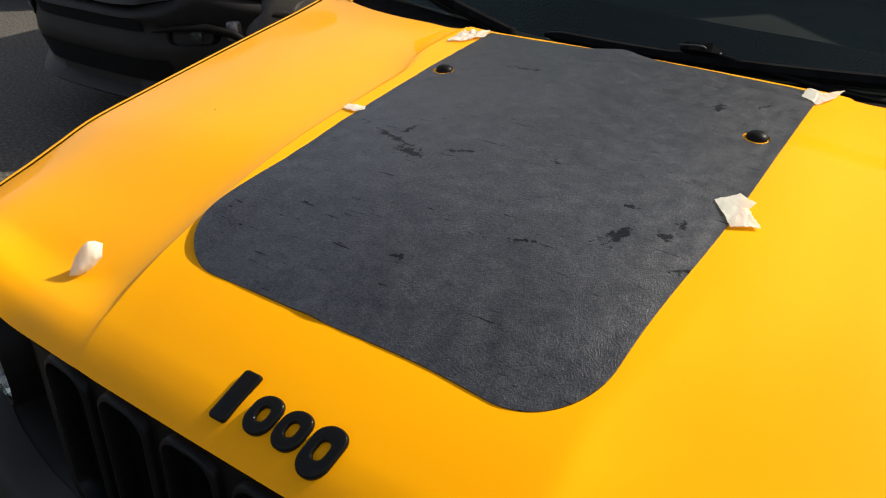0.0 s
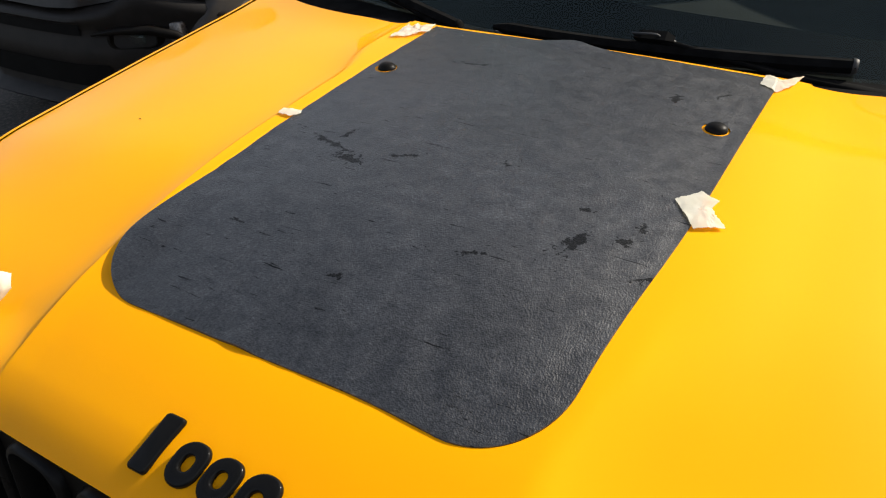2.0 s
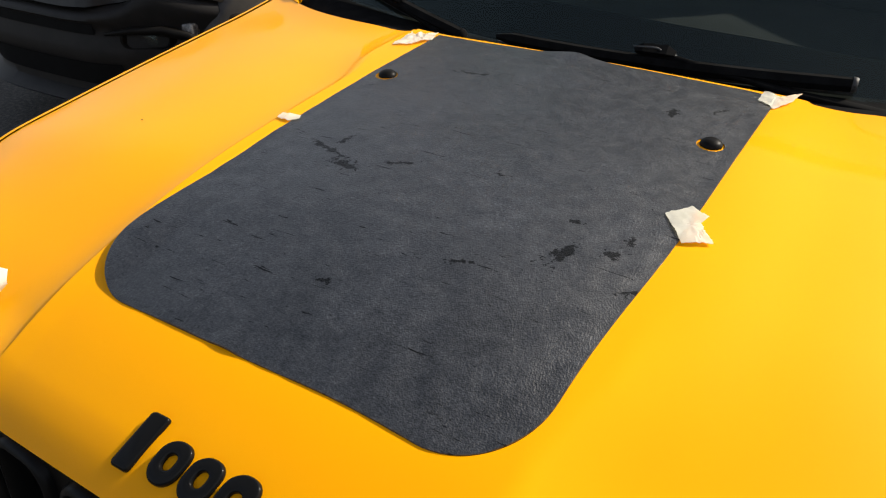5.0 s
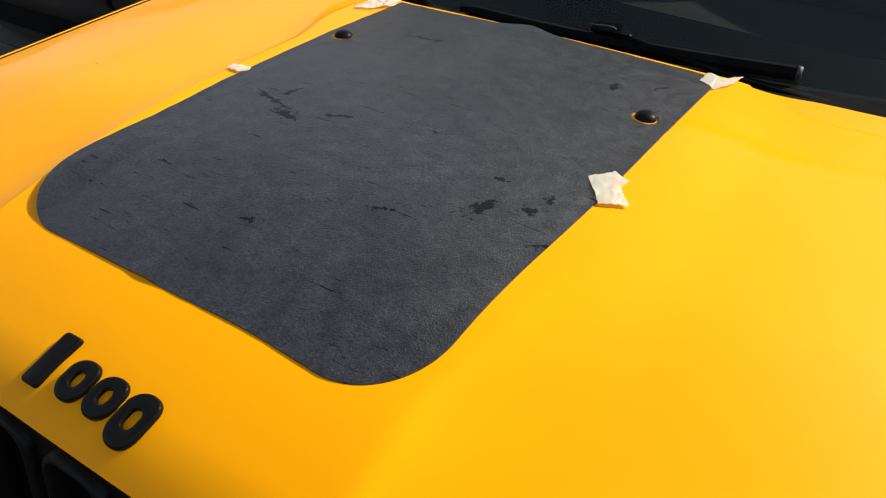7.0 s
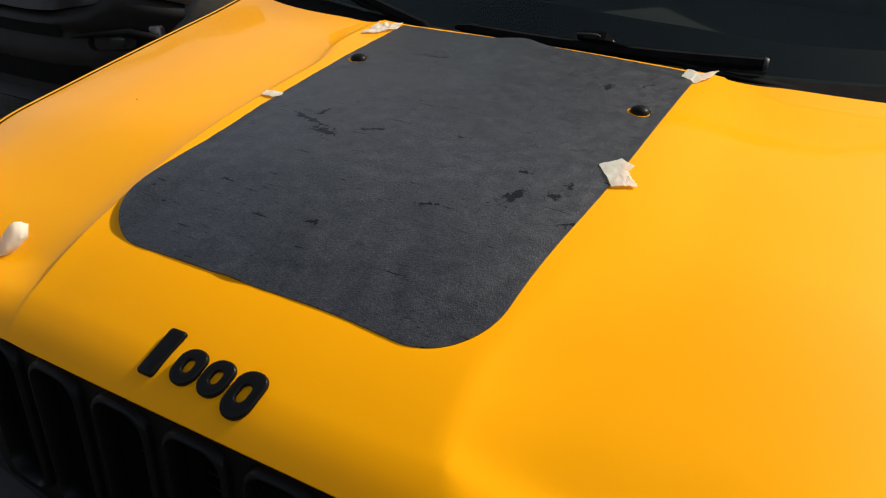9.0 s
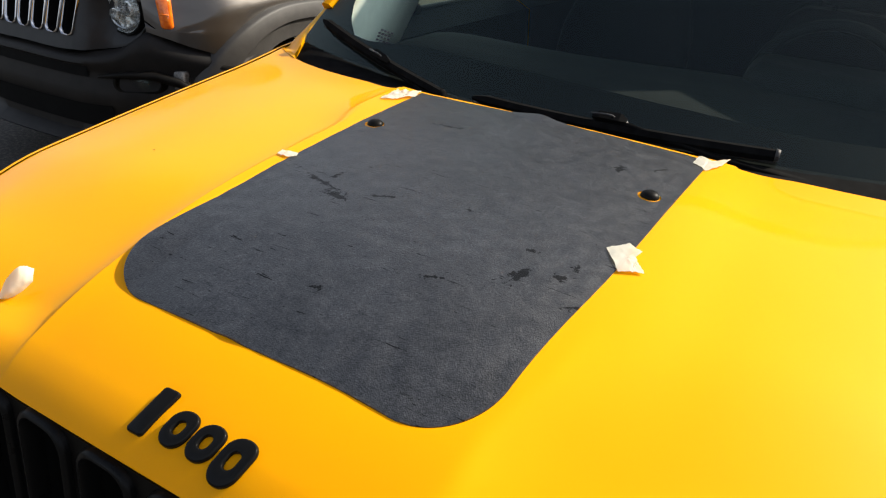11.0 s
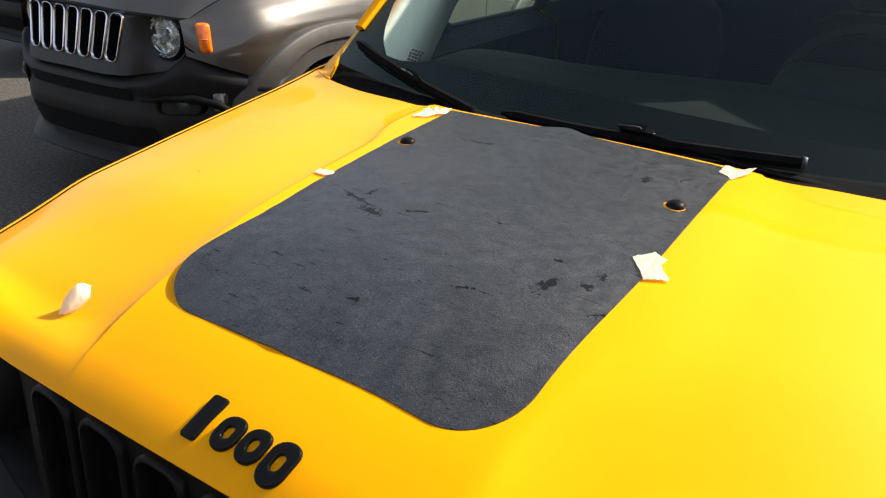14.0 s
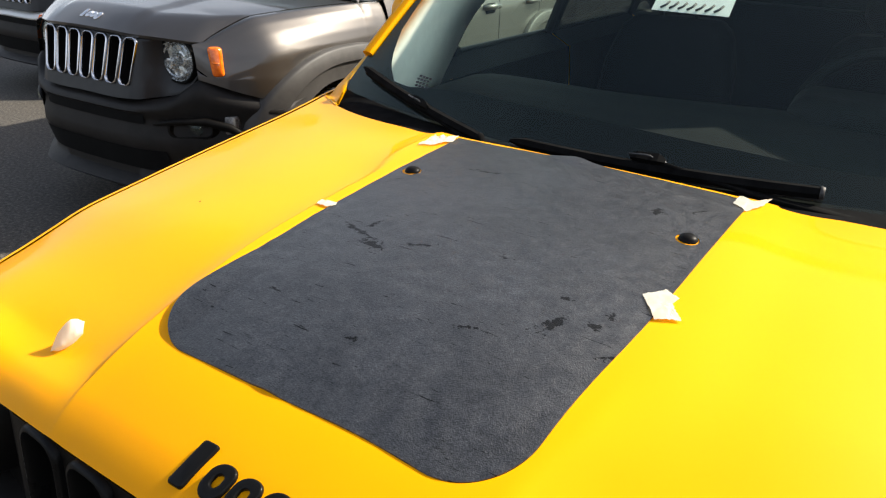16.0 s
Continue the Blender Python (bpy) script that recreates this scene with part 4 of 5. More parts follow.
def make_cabin(car, paint, roof_paint, split, nose):
    for s in (-1, 1):
        rows = []
        for v in np.linspace(-0.09, 1.09, 29):
            x, y, z = screen(1, v)
            w = 0.03 + 0.01 * v
            rows.append([(s * (x - 0.026), y - 0.003, z + 0.004), (s * (x - 0.022), y - 0.008, z + 0.009), (s * (x - 0.008), y - 0.008, z + 0.011), (s * (x + 0.004), y - 0.002, z + 0.007), (s * (x + 0.012), y + w * 0.6, z - 0.008), (s * (x + 0.020), y + w + 0.03, z - 0.015), (s * (x - 0.005), y + w, z - 0.02)])
        put("windscreen_pillar", *loft(rows[5:]), paint, car, sharp=50)
        make_pillar_foot(car, paint, s)
        rows = []
        for v in np.linspace(-0.02, 1.09, 17):
            x, y, z = screen(1, v)
            low = 0.02 * max(0.0, 1 - v / 0.35)
            rows.append([(s * (x - 0.05 - low), y + 0.045 + low * 0.5, z - 0.03), (s * (x - 0.01), y + 0.03, z - 0.02), (s * (x + 0.030), y + 0.16, z - 0.03), (s * (x + 0.026), y + 0.36, z - 0.035), (s * (x + 0.005 - 0.05 * max(0.0, 1 - v / 0.3)), y + 0.36, z - 0.05)])
        put("pillar_trim", *loft(rows), TRIM_LIGHT, car, "pale grey inner pillar trim")
    # roof
    def roof(u, v):
        x0, y0, z0 = screen(u, 1.09)
        y = y0 + (3.30 - y0) * v
        return (x0 * (1.06 - 0.02 * v) , y, z0 + 0.035 * math.sin(math.pi * min(1, 0.12 + v * 0.8)) + 0.02 * (1 - u * u))
    ro = put("roof", *joined(grid(roof, np.linspace(-1, 1, 17), np.linspace(0, 1, 15))), roof_paint, car)
    def lining(u, v):
        x, y, z = roof(u, v)
        return (x * 0.99, y + 0.02 - 0.03 * v, z - 0.035)
    put("roof_lining", *grid(lining, np.linspace(-1, 1, 9), np.linspace(0, 1, 9)), TRIM_LIGHT, ro)
    for s in (-1, 1):
        rail = []
        for v in np.linspace(0, 1, 15):
            x, y, z = roof(1, v)
            rail.append([(s * 0.650, y, 1.585), (s * 0.648, y, 1.63), (s * (x + 0.010), y, z - 0.012), (s * (x - 0.004), y, z + 0.002), (s * (x - 0.06), y, z - 0.045)])
        put("roof_rail", *loft(rail, closed=False, caps=False), roof_paint, ro, sharp=50)
    # doors, quarter panels and windows
    belt = lambda y: 1.115 + 0.012 * (y - 0.6)
    for s in (-1, 1):
        for name, y0, y1 in (("front_door", 0.605, split), ("rear_door", split + 0.01, 2.62), ("quarter_panel", 2.63, 3.42)):
            ys = np.linspace(y0, y1, 24)
            zs = np.linspace(0, 1, 12)
            def f(y, t):
                top = belt(y)
                bottom = 0.38
                if name != "front_door":
                    bottom = max(bottom, arch(y, REAR_AXLE, 0.53, 0.50))
                z = top + (bottom - top) * t
                x = HALF + 0.006 * math.sin(math.pi * t) - 0.05 * sstep((z - 0.98) / 0.16) - 0.015 * sstep((0.5 - z) / 0.15)
                return (s * x, y, z)
            door = put(name, *joined(grid(f, ys, zs)), paint, car, sharp=60)
            card = joined(grid(lambda y, t: (s * (abs(f(y, 0)[0]) - 0.002 - 0.09 * t), y, f(y, 0)[2] + 0.003 - 0.045 * t), ys, np.linspace(0, 1, 4)), grid(lambda y, t: (s * (HALF - 0.145 - 0.02 * math.sin(3 * t)), y, belt(y) - 0.040 - 0.58 * t), ys, np.linspace(0, 1, 6)))
            put("door_card", *card, INTERIOR, door, "black inner door card")
            # window frame and pane
            lean = lambda z: HALF - 0.055 - 0.17 * (z - 1.115) / 0.5
            ya, yb = y0 + 0.01, y1 - 0.01
            def top_at(y):
                if name == "front_door":
                    return min(1.60, 1.14 + max(0.0, y - 0.72) * 0.85)
                return 1.60 - 0.10 * max(0.0, (y - 2.9) / 0.5)
            pane = grid(lambda y, t: (s * lean(belt(y) + (top_at(y) - belt(y)) * t), y, belt(y) + (top_at(y) - belt(y)) * t), np.linspace(ya, yb, 16), np.linspace(0, 1, 6))
            # the +x front pane is darkened too, to keep sun patches off the dashboard
            pn = put("side_window", *pane, GLASS if name == "front_door" and s < 0 else PRIVACY, door, "tinted side window glass" if name == "front_door" else "dark privacy glass")
            pn.visible_shadow = name != "front_door" or s > 0
            edge = [(s * (lean(top_at(y)) + 0.004), y, top_at(y)) for y in np.linspace(ya, yb, 20)]
            edge = [(s * (lean(belt(ya)) + 0.004), ya, belt(ya))] + edge + [(s * (lean(belt(yb)) + 0.004), yb, belt(yb))]
            put("window_frame", *tube(edge, 0.018, 8), PLASTIC, door)
            put("belt_seal", *tube([(s * (lean(belt(y)) + 0.012), y, belt(y) + 0.004) for y in np.linspace(ya, yb, 8)], 0.010, 6), PLASTIC, door)
            if name != "quarter_panel":
                hy, hz = y1 - 0.14, 0.985
                handle = tube([(s * (HALF - 0.01), hy - 0.10, hz), (s * (HALF + 0.03), hy - 0.085, hz + 0.004), (s * (HALF + 0.038), hy, hz + 0.006), (s * (HALF + 0.03), hy + 0.085, hz + 0.004), (s * (HALF - 0.01), hy + 0.10, hz)], 0.016, 8, 1.2)
                hd = put("door_handle", *handle, paint, door, sharp=60)
                put("handle_cup", *loft([[(s * (HALF + d), hy + p * g, hz - 0.012 + q * g) for p, q in rounded_rect(0.15, 0.075, 0.03)] for g, d in ((1, 0.004), (0.85, 0.001))]), MATT, hd)
    # sills and rear end close the body
    for s in (-1, 1):
        put("sill", *box(s * HALF - 0.05, s * HALF + 0.035, 0.62, 2.40, 0.27, 0.42, 0.03), PLASTIC, car)
    tail = grid(lambda u, v: (u * (HALF - 0.03 - 0.13 * sstep((v - 0.55) / 0.45)), 3.40 + 0.04 * (1 - u * u) - 0.12 * max(0, v - 0.55), 0.42 + 1.22 * v), np.linspace(-1, 1, 15), np.linspace(0, 1, 15))
    tg = put("tailgate", *tail, paint, car)
    put("tailgate_trim", [(x * 0.97, y - 0.03, z) for x, y, z in tail[0]], tail[1], INTERIOR, tg, "black inner tailgate trim")
    put("rear_bumper", *box(-0.86, 0.86, 3.34, 3.52, 0.28, 0.62, 0.06), PLASTIC, car)
    put("underbody", *(box(-0.80, 0.80, 0.0, 3.40, 0.24, 0.40, 0.05) if nose else box(-0.80, 0.80, -0.48, 3.40, 0.24, 0.40, 0.05)), MATT, car)
    put("engine_bay", *(box(-0.50, 0.50, -0.40, 0.24, 0.40, 0.93, 0.05) if nose else box(-0.62, 0.62, -0.54, 0.24, 0.40, 0.93, 0.05)), MATT, car)


def make_mirror(car, paint, s):
    y, z = 1.00, 1.215
    rows = []
    for t, w, h in ((0, 0.05, 0.04), (0.03, 0.19, 0.13), (0.07, 0.235, 0.165), (0.10, 0.24, 0.17), (0.105, 0.225, 0.155)):
        rows.append([(s * (0.94 + p), y + t, z + q) for p, q in rounded_rect(w, h, min(w, h) * 0.35, 6)])
    mir = put("door_mirror", *loft(rows), paint, car, sharp=60)
    put("mirror_glass", *loft([[(s * (0.94 + p), y + t, z + q) for p, q in rounded_rect(0.205, 0.135, 0.045, 6)] for t in (0.100, 0.108)]), CHROME, mir, "silvered mirror glass")
    put("mirror_foot", *tube([(s * 0.80, y + 0.05, 1.12), (s * 0.86, y + 0.05, 1.14), (s * 0.92, y + 0.05, 1.17)], [0.03, 0.024, 0.03], 8), PLASTIC, mir)


def make_interior(car):
    def dash(u, v):
        x = u * 0.68
        sec = [(0.50, 1.10), (0.66, 1.135), (0.88, 1.14), (0.98, 1.12), (1.02, 1.06), (1.00, 0.95), (0.98, 0.62)]
        t = v * (len(sec) - 1)
        return (x, interp(t, range(len(sec)), [p[0] for p in sec]) + 0.05 * u * u - 0.05, interp(t, range(len(sec)), [p[1] for p in sec]) + (0.012 * math.sin(u * 3) - 0.05 * u ** 8) * (1 if v < 0.6 else 0))
    put("dashboard", *grid(dash, np.linspace(-1, 1, 25), np.linspace(0, 1, 19)), INTERIOR, car, "black moulded dashboard", sharp=60)
    put("instrument_hood", *loft([[(0.36 + p, y, 1.13 + q) for p, q in rounded_rect(0.34 * g, 0.12 * g, 0.05 * g)] for y, g in ((0.74, 0.6), (0.82, 0.95), (0.97, 1.0))]), INTERIOR, car)
    ringp = [(0.36 + 0.185 * math.cos(t), 1.16 + 0.08 * math.sin(t), 1.08 + 0.165 * math.sin(t)) for t in np.linspace(0, 2 * math.pi, 40)]
    sw = put("steering_wheel", *tube(ringp, 0.016, 8), INTERIOR, car, "black steering wheel")
    put("wheel_hub", *joined(box(0.28, 0.44, 1.13, 1.17, 1.02, 1.13, 0.03), tube([(0.19, 1.16, 1.08), (0.53, 1.16, 1.08)], 0.016, 8)), INTERIOR, sw)
    for s in (-1, 1):
        cx = s * 0.36
        seat = put("seat", *joined(box(cx - 0.25, cx + 0.25, 1.25, 1.75, 0.50, 0.68, 0.06)), CLOTH, car, "black cloth front seat")
        back = [[(cx + p, 1.70 + (z - 0.6) * 0.30 + q, z) for p, q in rounded_rect(w, 0.13, 0.05)] for z, w in ((0.60, 0.48), (0.8, 0.50), (1.05, 0.48), (1.18, 0.40), (1.22, 0.30))]
        put("seat_back", *loft(back), CLOTH, seat)
        head = [[(cx + p, 1.86 + q, z) for p, q in rounded_rect(w, 0.09, 0.04)] for z, w in ((1.24, 0.20), (1.28, 0.26), (1.38, 0.26), (1.42, 0.18))]
        put("headrest", *joined(loft(head), tube([(cx - 0.06, 1.87, 1.18), (cx - 0.06, 1.87, 1.27)], 0.007, 6), tube([(cx + 0.06, 1.87, 1.18), (cx + 0.06, 1.87, 1.27)], 0.007, 6)), CLOTH, seat)
    put("rear_seat", *joined(box(-0.62, 0.62, 2.15, 2.62, 0.52, 0.70, 0.06), moved(box(-0.62, 0.62, -0.07, 0.07, 0, 0.62, 0.05), pose(0, 2.66, 0.62, -14))), CLOTH, car, "black cloth rear bench")
    put("inner_mirror", *joined(box(-0.12, 0.12, 0.93, 0.955, 1.50, 1.565, 0.02), tube([(0, 0.95, 1.55), (0, 0.93, 1.60)], 0.012, 6)), INTERIOR, car, "black inner mirror")
    put("cabin_floor", *box(-0.80, 0.80, 0.62, 3.30, 0.40, 0.46, 0.02), INTERIOR, car)


def make_badge(car, mat, lift, ground=top_z):
    """The maker's mark as four plain rounded shapes, no letters."""
    rows = [(-0.070, 0.021, 0.054, 0.000, 0), (-0.031, 0.032, 0.040, -0.004, 0.36), (0.004, 0.032, 0.040, -0.004, 0.36), (0.040, 0.034, 0.050, -0.007, 0.36)]
    bd = empty("badge", "", "")
    bd.parent = car
    tagged(bd, "raised gloss black badge of plain rounded shapes" if mat is GLOSS_BLACK else "raised chrome badge of plain rounded shapes")
    n = Vector((0, -0.45, 0.89))
    for cx, w, h, off, hole in rows:
        w, h, cx = w * 0.94, h * 0.93, cx * 0.96
        def ring(dz, grow, inner):
            out = []
            ww, hh = (w * hole, h * hole) if inner else (w, h)
            for p, q in rounded_rect(ww + 2 * grow, hh + 2 * grow, min(ww, hh) * (0.46 if hole else 0.2) + grow, 7):
                x = cx + p + 0.22 * q
                y = -0.582 + (q + off) * 0.86
                out.append(Vector((x, y, ground(x, y) + 0.0005)) + n * dz)
            return out
        rings = [ring(0, 0, False), ring(lift * 0.6, 0, False), ring(lift * 0.92, -0.0008, False), ring(lift, -0.002, False)]
        if hole:
            rings += [ring(lift, 0.002, True), ring(lift * 0.92, 0.0008, True), ring(lift * 0.6, 0, True), ring(0, 0, True)]
        put("badge_shape", *loft(rings, caps=not hole), mat, bd, sharp=60)


def make_nozzle(car, x):
    z = top_z(x, 0.0)
    rows = []
    for dz, k in ((-0.006, 1.0), (0.001, 1.0), (0.004, 0.93), (0.006, 0.78), (0.0078, 0.52), (0.0085, 0.25)):
        rows.append([(x + 0.0130 * k * math.cos(t), 0.002 + 0.0118 * k * math.sin(t) + 0.15 * dz, z + dz) for t in np.linspace(0, 2 * math.pi, 24, endpoint=False)])
    put("washer_jet", *loft(rows), SATIN, car, "small black washer jet")


def suv(name, label, paint, chrome, roof_paint, split=1.74):
    """chrome: a neighbour, seen from further off, with chrome slots and its rounded nose."""
    car = empty(name, label, "car", "parked cars")
    (make_nose_hood if chrome else make_hood)(car, paint)
    for s in (-1, 1):
        make_arch_trim(car, s, AXLE, *((0.11, flank_x) if chrome else ()))
        make_arch_trim(car, s, REAR_AXLE)
        make_wheel(car, s * (HALF - 0.10), AXLE)
        make_wheel(car, s * (HALF - 0.10), REAR_AXLE)
        make_mirror(car, paint, s)
        make_nozzle(car, s * 0.224)
        if chrome:
            make_nose_fender(car, paint, s)
            make_headlight(car, s, (0.458, -0.506, 0.865), 5)
            make_indicator(car, s, -0.470 if s > 0 else -0.36, 0.877, nose_flank)
        else:
            make_fender(car, paint, s)
            make_headlight(car, s)
            make_indicator(car, s)
    if chrome:
        make_nose_grille(car)
        make_bumper(car, WHITE if paint is WHITE else PLASTIC, lambda x: nose_plan(abs(x)), nose_top, (0.56, 0.566), 0.03)
    else:
        make_grille(car)
        make_bumper(car, PLASTIC)
    make_cowl(car)
    make_screen(car)
    make_wiper(car, [(0.60, -0.035), (0.10, 0.033), (-0.271, 0.011), (0.471, 0.023)], "black wiper resting at the foot of the glass", True)
    make_wiper(car, [(-0.38, -0.020), (-0.605, 0.031), (-0.928, 0.076), (-0.36, -0.006)], "black wiper resting across the glass corner", False)
    make_cabin(car, paint, roof_paint, split, chrome)
    make_interior(car)
    make_badge(car, CHROME if chrome else GLOSS_BLACK, 0.005, nose_z if chrome else top_z)
    return car


# ---- ground ----
gv, gf = grid(lambda x, y: (x, y, 0.0), [-600, -60, -20, -8, -2, 4, 20, 60, 600], [-600, -60, -20, -8, -2, 4, 20, 60, 600])
tagged(put("ground", gv, gf, ASPHALT), "dark worn asphalt of a parking lot", "ground", kind="structure")

# ---- the cars ----
yellow = suv("yellow_suv", "bright yellow SUV with black grille, parked on asphalt", YELLOW, False, YELLOW, 1.74)
speck = [(-0.477 + 0.0016 * math.cos(t), -0.221 + 0.0012 * math.sin(t), top_z(-0.477, -0.221) + 0.0006) for t in np.linspace(0, 6.28, 8, endpoint=False)]
put("dirt_speck", speck + [(-0.477, -0.221, top_z(-0.477, -0.221) + 0.0014)], [(i, (i + 1) % 8, 8) for i in range(8)], MATT, yellow)
gray = suv("gray_suv", "dark grey SUV with chrome grille slots, parked beside the yellow one", GRAY, True, GRAY, 1.95)
gray.matrix_basis = pose(-2.929, 1.786, 0.0, 0, 0, 2.2)
white = suv("white_suv", "white SUV parked in the same row, beyond the grey one", WHITE, True, WHITE)
white.matrix_basis = pose(-6.05, 3.15, 0.0)


# ---- vinyl sheet on the hood ----
def make_vinyl():
    R, W, Y0, Y1 = 0.078, 0.240, -0.497, 0.179
    rows_y = np.unique(np.r_[Y0 + R * (1 - np.cos(np.linspace(0, math.pi / 2, 18))), np.arange(Y0 + R, Y1, 0.006), np.arange(-0.024, 0.024, 0.0015), Y1])
    us = np.unique(np.r_[np.linspace(-1, 1, 85), np.linspace(0.78, 0.98, 34), -np.linspace(0.78, 0.98, 34)])
    jets = (Vector((-0.224, 0.0)), Vector((0.224, 0.0)))

    def side(y, u):
        """The sheet lies a little askew: its edges at y, rounded off at the front corners."""
        edge = 0.2575 + 0.005 * sstep((y + 0.4) / 0.3) + 0.046 * (y - 0.12) - 0.010 * sstep((-0.2 - y) / 0.25) if u > 0 else 0.250 + 0.014 * sstep((-0.25 - y) / 0.2)
        d = Y0 + R - y
        cut = R - math.sqrt(max(0.0, R * R - d * d)) if d > 0 else 0.0
        return edge - cut

    verts = []
    for y in rows_y:
        for u in us:
            x = u * side(y, u)
            yy = y + 0.010 * math.exp(-((x + 0.02) / 0.035) ** 2) * sstep((y - 0.12) / 0.06)
            yy += 0.006 * (x / W) ** 2 * sstep((y - 0.12) / 0.06)
            yy += (0.003 * math.exp(-((x - 0.07) / 0.07) ** 2) - 0.0045 * x / W) * sstep((-0.30 - y) / 0.17)
            verts.append([x, yy])
    n = len(us)
    inside = []
    for i, (x, y) in enumerate(verts):
        hit = False
        for j in jets:
            d = Vector((x, y)) - j
            if d.length < 0.0148:
                hit = True
            elif d.length < 0.0166:
                d = d.normalized() * 0.0157
                verts[i] = [j.x + d.x, j.y + d.y]
        inside.append(hit)
    over = lambda x, y: max(top_z(x, y), top_z(min(max(x, -0.245), 0.245), y) - 0.004)
    lifted = lambda x, y: over(x, y) + 0.0014 + 0.005 * sstep((-0.20 - x) / 0.05) * sstep((-0.30 - y) / 0.12) + 0.0008 * noise.noise((x * 14, y * 14, 0)) + 0.0006 * noise.noise((x * 50, y * 50, 3))
    top = [(x, y, lifted(x, y) + 0.004 * math.exp(-((x + 0.02) / 0.035) ** 2) * sstep((y - 0.15) / 0.04) + 0.0022 * math.exp(-((x + 0.055) / 0.016) ** 2) * sstep((-0.47 - y) / 0.025)) for x, y in verts]
    faces = []
    for j in range(len(rows_y) - 1):
        for i in range(n - 1):
            q = (j * n + i, j * n + i + 1, (j + 1) * n + i + 1, (j + 1) * n + i)
            if not any(inside[k] for k in q):
                faces.append(q)
    loop = [i for i in range(n)] + [j * n + n - 1 for j in range(1, len(rows_y))] + [(len(rows_y) - 1) * n + i for i in range(n - 2, -1, -1)] + [j * n for j in range(len(rows_y) - 2, 0, -1)]
    rim = [top[i] for i in loop]
    skirt = loft([rim, [(x, y, z - 0.0020) for x, y, z in rim]], caps=False)
    ob = put("vinyl_sheet", *joined((top, faces), skirt), VINYL, None, sharp=60)
    return tagged(ob, "dark grey grained vinyl sheet with scuffs taped on the hood", "hood decal")


make_vinyl()


# ---- strips of masking tape ----
def sheet_z(x, y):
    """Height of what lies uppermost: the hood, or the vinyl sheet on its middle."""
    return top_z(x, y) if abs(x) > 0.262 else max(top_z(x, y), top_z(min(max(x, -0.245), 0.245), y) - 0.004) + 0.0016


def make_tape(outline, crumple, seed, label, lift=None):
    """A torn piece: its outline as (x, y, height over what it lies on), rough along the tear and creased."""
    rnd = random.Random(seed)
    pts = [Vector(p) for p in outline]
    rim = []
    for k, p in enumerate(pts):
        q = pts[(k + 1) % len(pts)]
        n = max(2, int((q - p).length / 0.0022))
        for i in range(n):
            r = p.lerp(q, i / n)
            j = 0.0 if i == 0 else 0.0006
            rim.append(r + Vector((rnd.uniform(-j, j), rnd.uniform(-j, j), 0)))
    mid = sum(pts, Vector()) / len(pts)
    rings = []
    for t in (1.0, 0.86, 0.72, 0.58, 0.44, 0.30, 0.15, 0.02):
        ring = []
        for p in rim:
            q = mid.lerp(p, t)
            crease = abs(noise.noise((q.x * 55 + seed, q.y * 55, 1.3))) + 0.5 * abs(noise.noise((q.x * 130 + seed, q.y * 130, 7.1)))
            up = q.z + 0.0012 + crumple * crease + (lift(q, t) if lift else 0.0)
            ring.append(Vector((q.x, q.y, sheet_z(q.x, q.y) + up)))
        rings.append(ring)
    under = [[q - Vector((0, 0, 0.0005)) for q in r] for r in rings]
    ob = put("masking_tape", *joined(loft(rings, caps=False), loft(under, caps=False), loft([rings[0], under[0]], caps=False)), TAPE, None, sharp=18)
    return tagged(ob, label, "tape", "tape pieces")


HELD = "torn cream masking tape holding the vinyl down"
make_tape([(0.222, -0.166, 0), (0.242, -0.144, 0.001), (0.262, -0.157, 0.003), (0.257, -0.168, 0.001), (0.276, -0.193, 0.002), (0.250, -0.206, 0), (0.239, -0.190, 0.001)], 0.0022, 3, HELD)
make_tape([(0.244, 0.157, 0), (0.246, 0.186, 0.001), (0.268, 0.180, 0.002), (0.291, 0.192, 0.009), (0.283, 0.170, 0.003), (0.267, 0.141, 0)], 0.0025, 5, HELD)
make_tape([(-0.290, 0.112, 0), (-0.291, 0.148, 0.001), (-0.287, 0.164, 0.005), (-0.281, 0.158, 0.002), (-0.272, 0.166, 0.007), (-0.263, 0.166, 0.003), (-0.250, 0.184, 0.002), (-0.246, 0.157, 0), (-0.264, 0.126, 0.001)], 0.0045, 7, "crumpled cream masking tape at the corner of the vinyl")
make_tape([(-0.271, -0.176, 0.0015), (-0.272, -0.164, 0.002), (-0.246, -0.160, 0), (-0.243, -0.167, 0), (-0.252, -0.177, 0)], 0.0014, 9, "small torn piece of cream tape on the vinyl's edge")


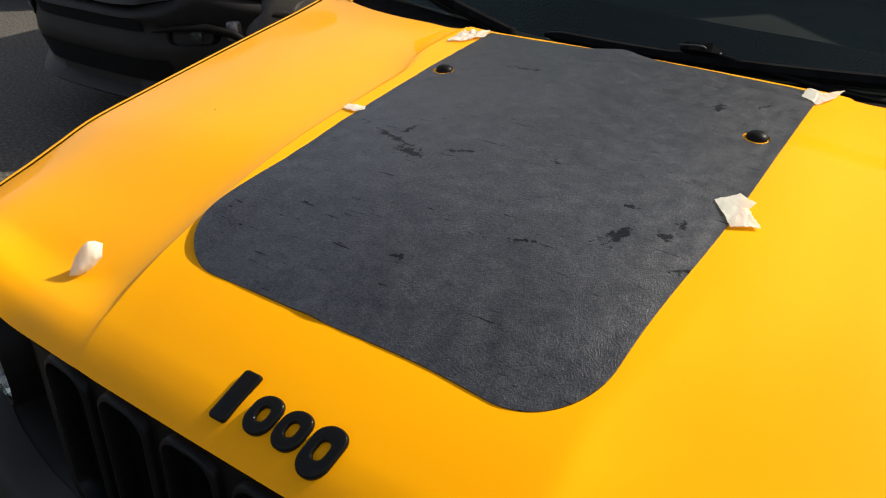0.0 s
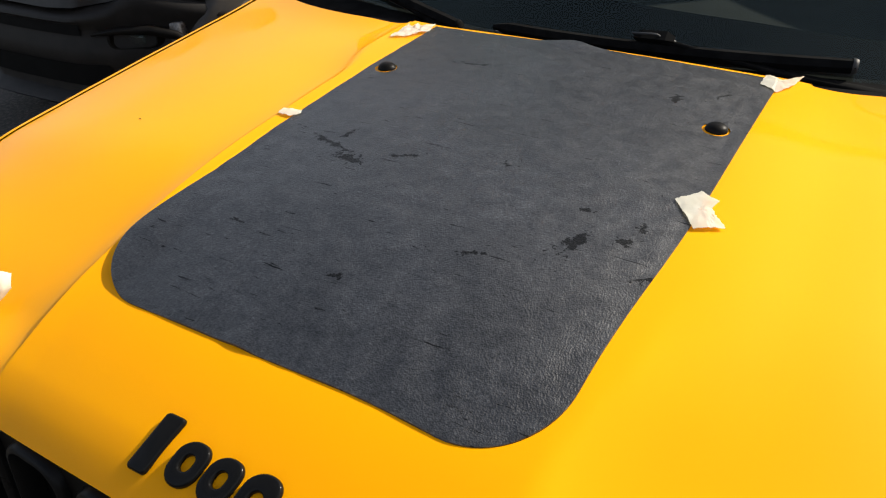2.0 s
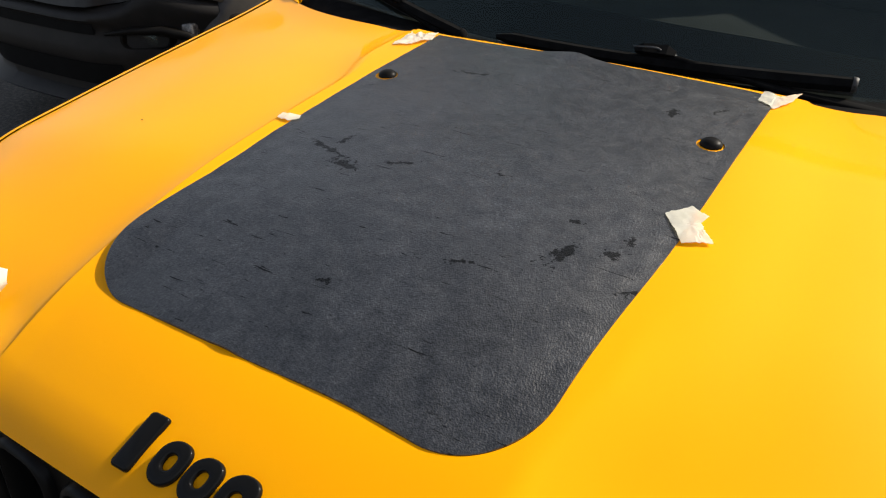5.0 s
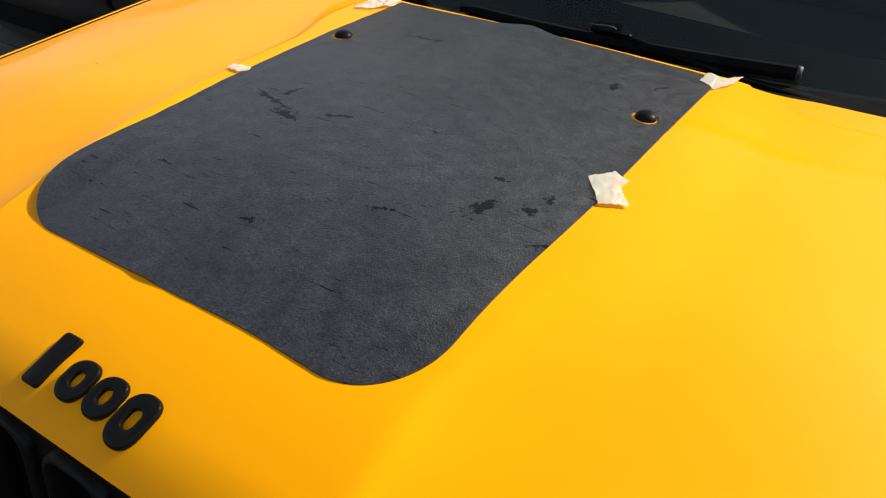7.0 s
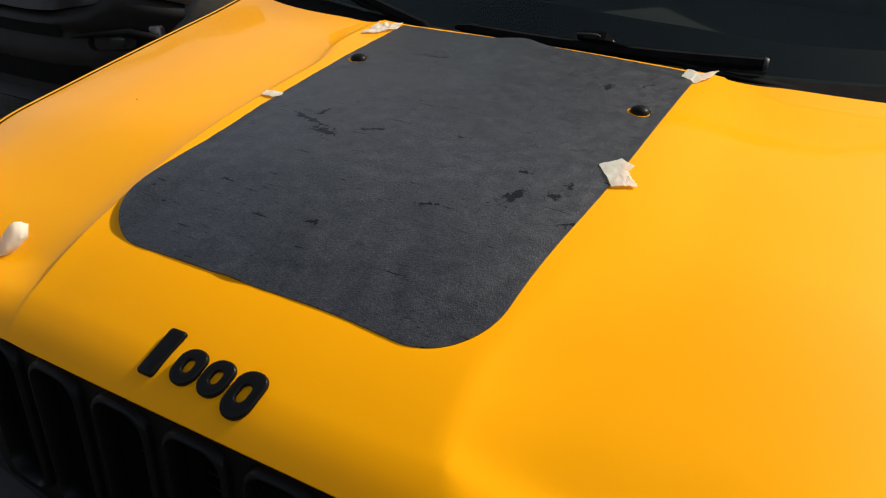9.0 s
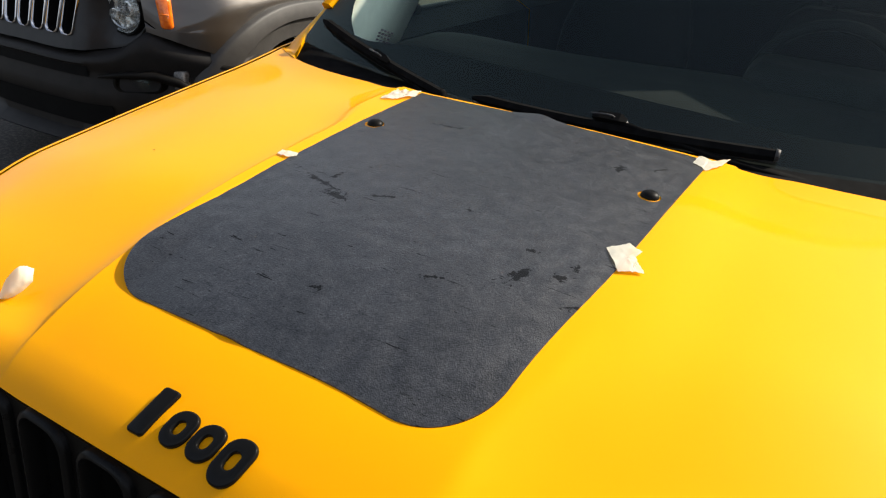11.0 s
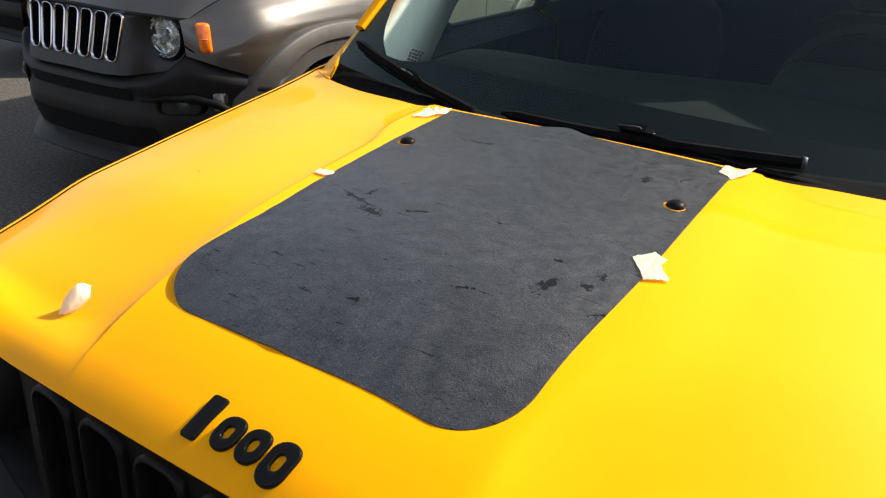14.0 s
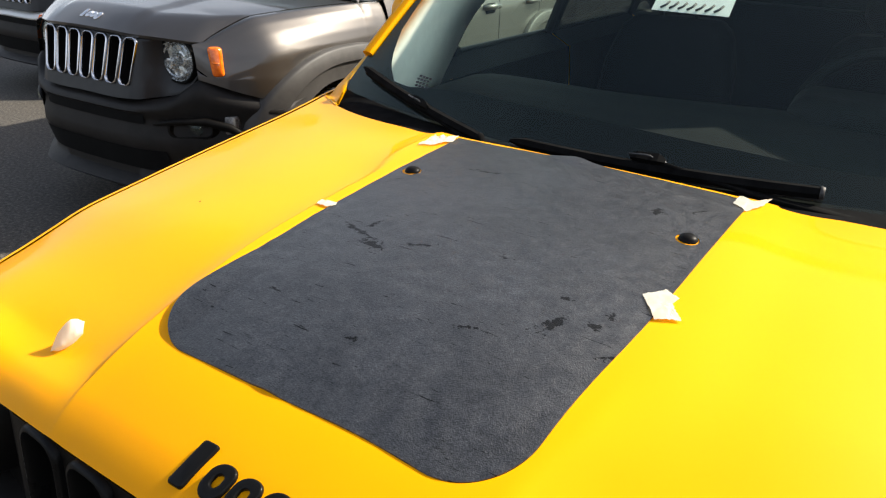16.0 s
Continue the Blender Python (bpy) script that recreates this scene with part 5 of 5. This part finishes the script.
def make_loose_tape():
    """A stiff curled scrap that stands on its lower edge like a leaf."""
    foot = [(-0.3815, -0.5400), (-0.3675, -0.5365), (-0.3580, -0.5240), (-0.3520, -0.5115)]
    high = [0.001, 0.021, 0.029, 0.016]
    low = [0.001, 0.002, 0.004, 0.009]
    n = len(foot)
    fx, fy = smooth_table(range(n), [q[0] for q in foot]), smooth_table(range(n), [q[1] for q in foot])
    fh, fl = smooth_table(range(n), high), smooth_table(range(n), low)

    def f(k, v):
        h = fl(k) + (fh(k) - fl(k)) * v
        jag = 0.0012 * noise.noise((k * 5, 3.1, 0)) * v
        lean = 0.012 * v * v - 0.004 * math.sin(math.pi * v) * (1 + 0.4 * noise.noise((k * 2.3, v * 2, 5)))
        x, y = fx(k) - 0.72 * lean, fy(k) + 0.69 * lean
        return (x, y, top_z(x, y) + h + jag)
    ks, vs = np.linspace(0, n - 1, 25), np.linspace(0, 1, 11)
    g = grid(f, ks, vs)
    back = grid(lambda k, v: tuple(Vector(f(k, v)) + Vector((-0.0004, 0.0004, 0))), ks, vs)
    return tagged(put("masking_tape", *joined(g, back), TAPE, None, sharp=40), "torn white scrap of tape standing curled on the paint", "tape", "tape pieces")


make_loose_tape()

# ---- price sheet behind the windscreen ----
def make_sheet():
    def f(u, v):
        x, y, z = screen(u, v)
        return (x, y + 0.010, z - 0.008)
    front = grid(f, np.linspace(-0.085, 0.14, 9), np.linspace(0.470, 0.60, 7))
    back = grid(lambda u, v: tuple(Vector(f(u, v)) + Vector((0, 0.0008, -0.0006))), np.linspace(-0.085, 0.14, 9), np.linspace(0.470, 0.60, 7))
    sheet = tagged(put("paper_sheet", *joined(front, back), PAPER), "white paper sheet with handwriting behind the windscreen", "paper")
    for k in range(7):
        u = -0.060 + k * 0.026
        a, m, c = (Vector(f(u + d, v)) + Vector((0, -0.002, 0.0016)) for d, v in ((0.0, 0.478), (0.012, 0.487), (0.020, 0.500)))
        put("ink_bar", *tube([a, m, c], 0.0022, 6), INK, sheet)


make_sheet()
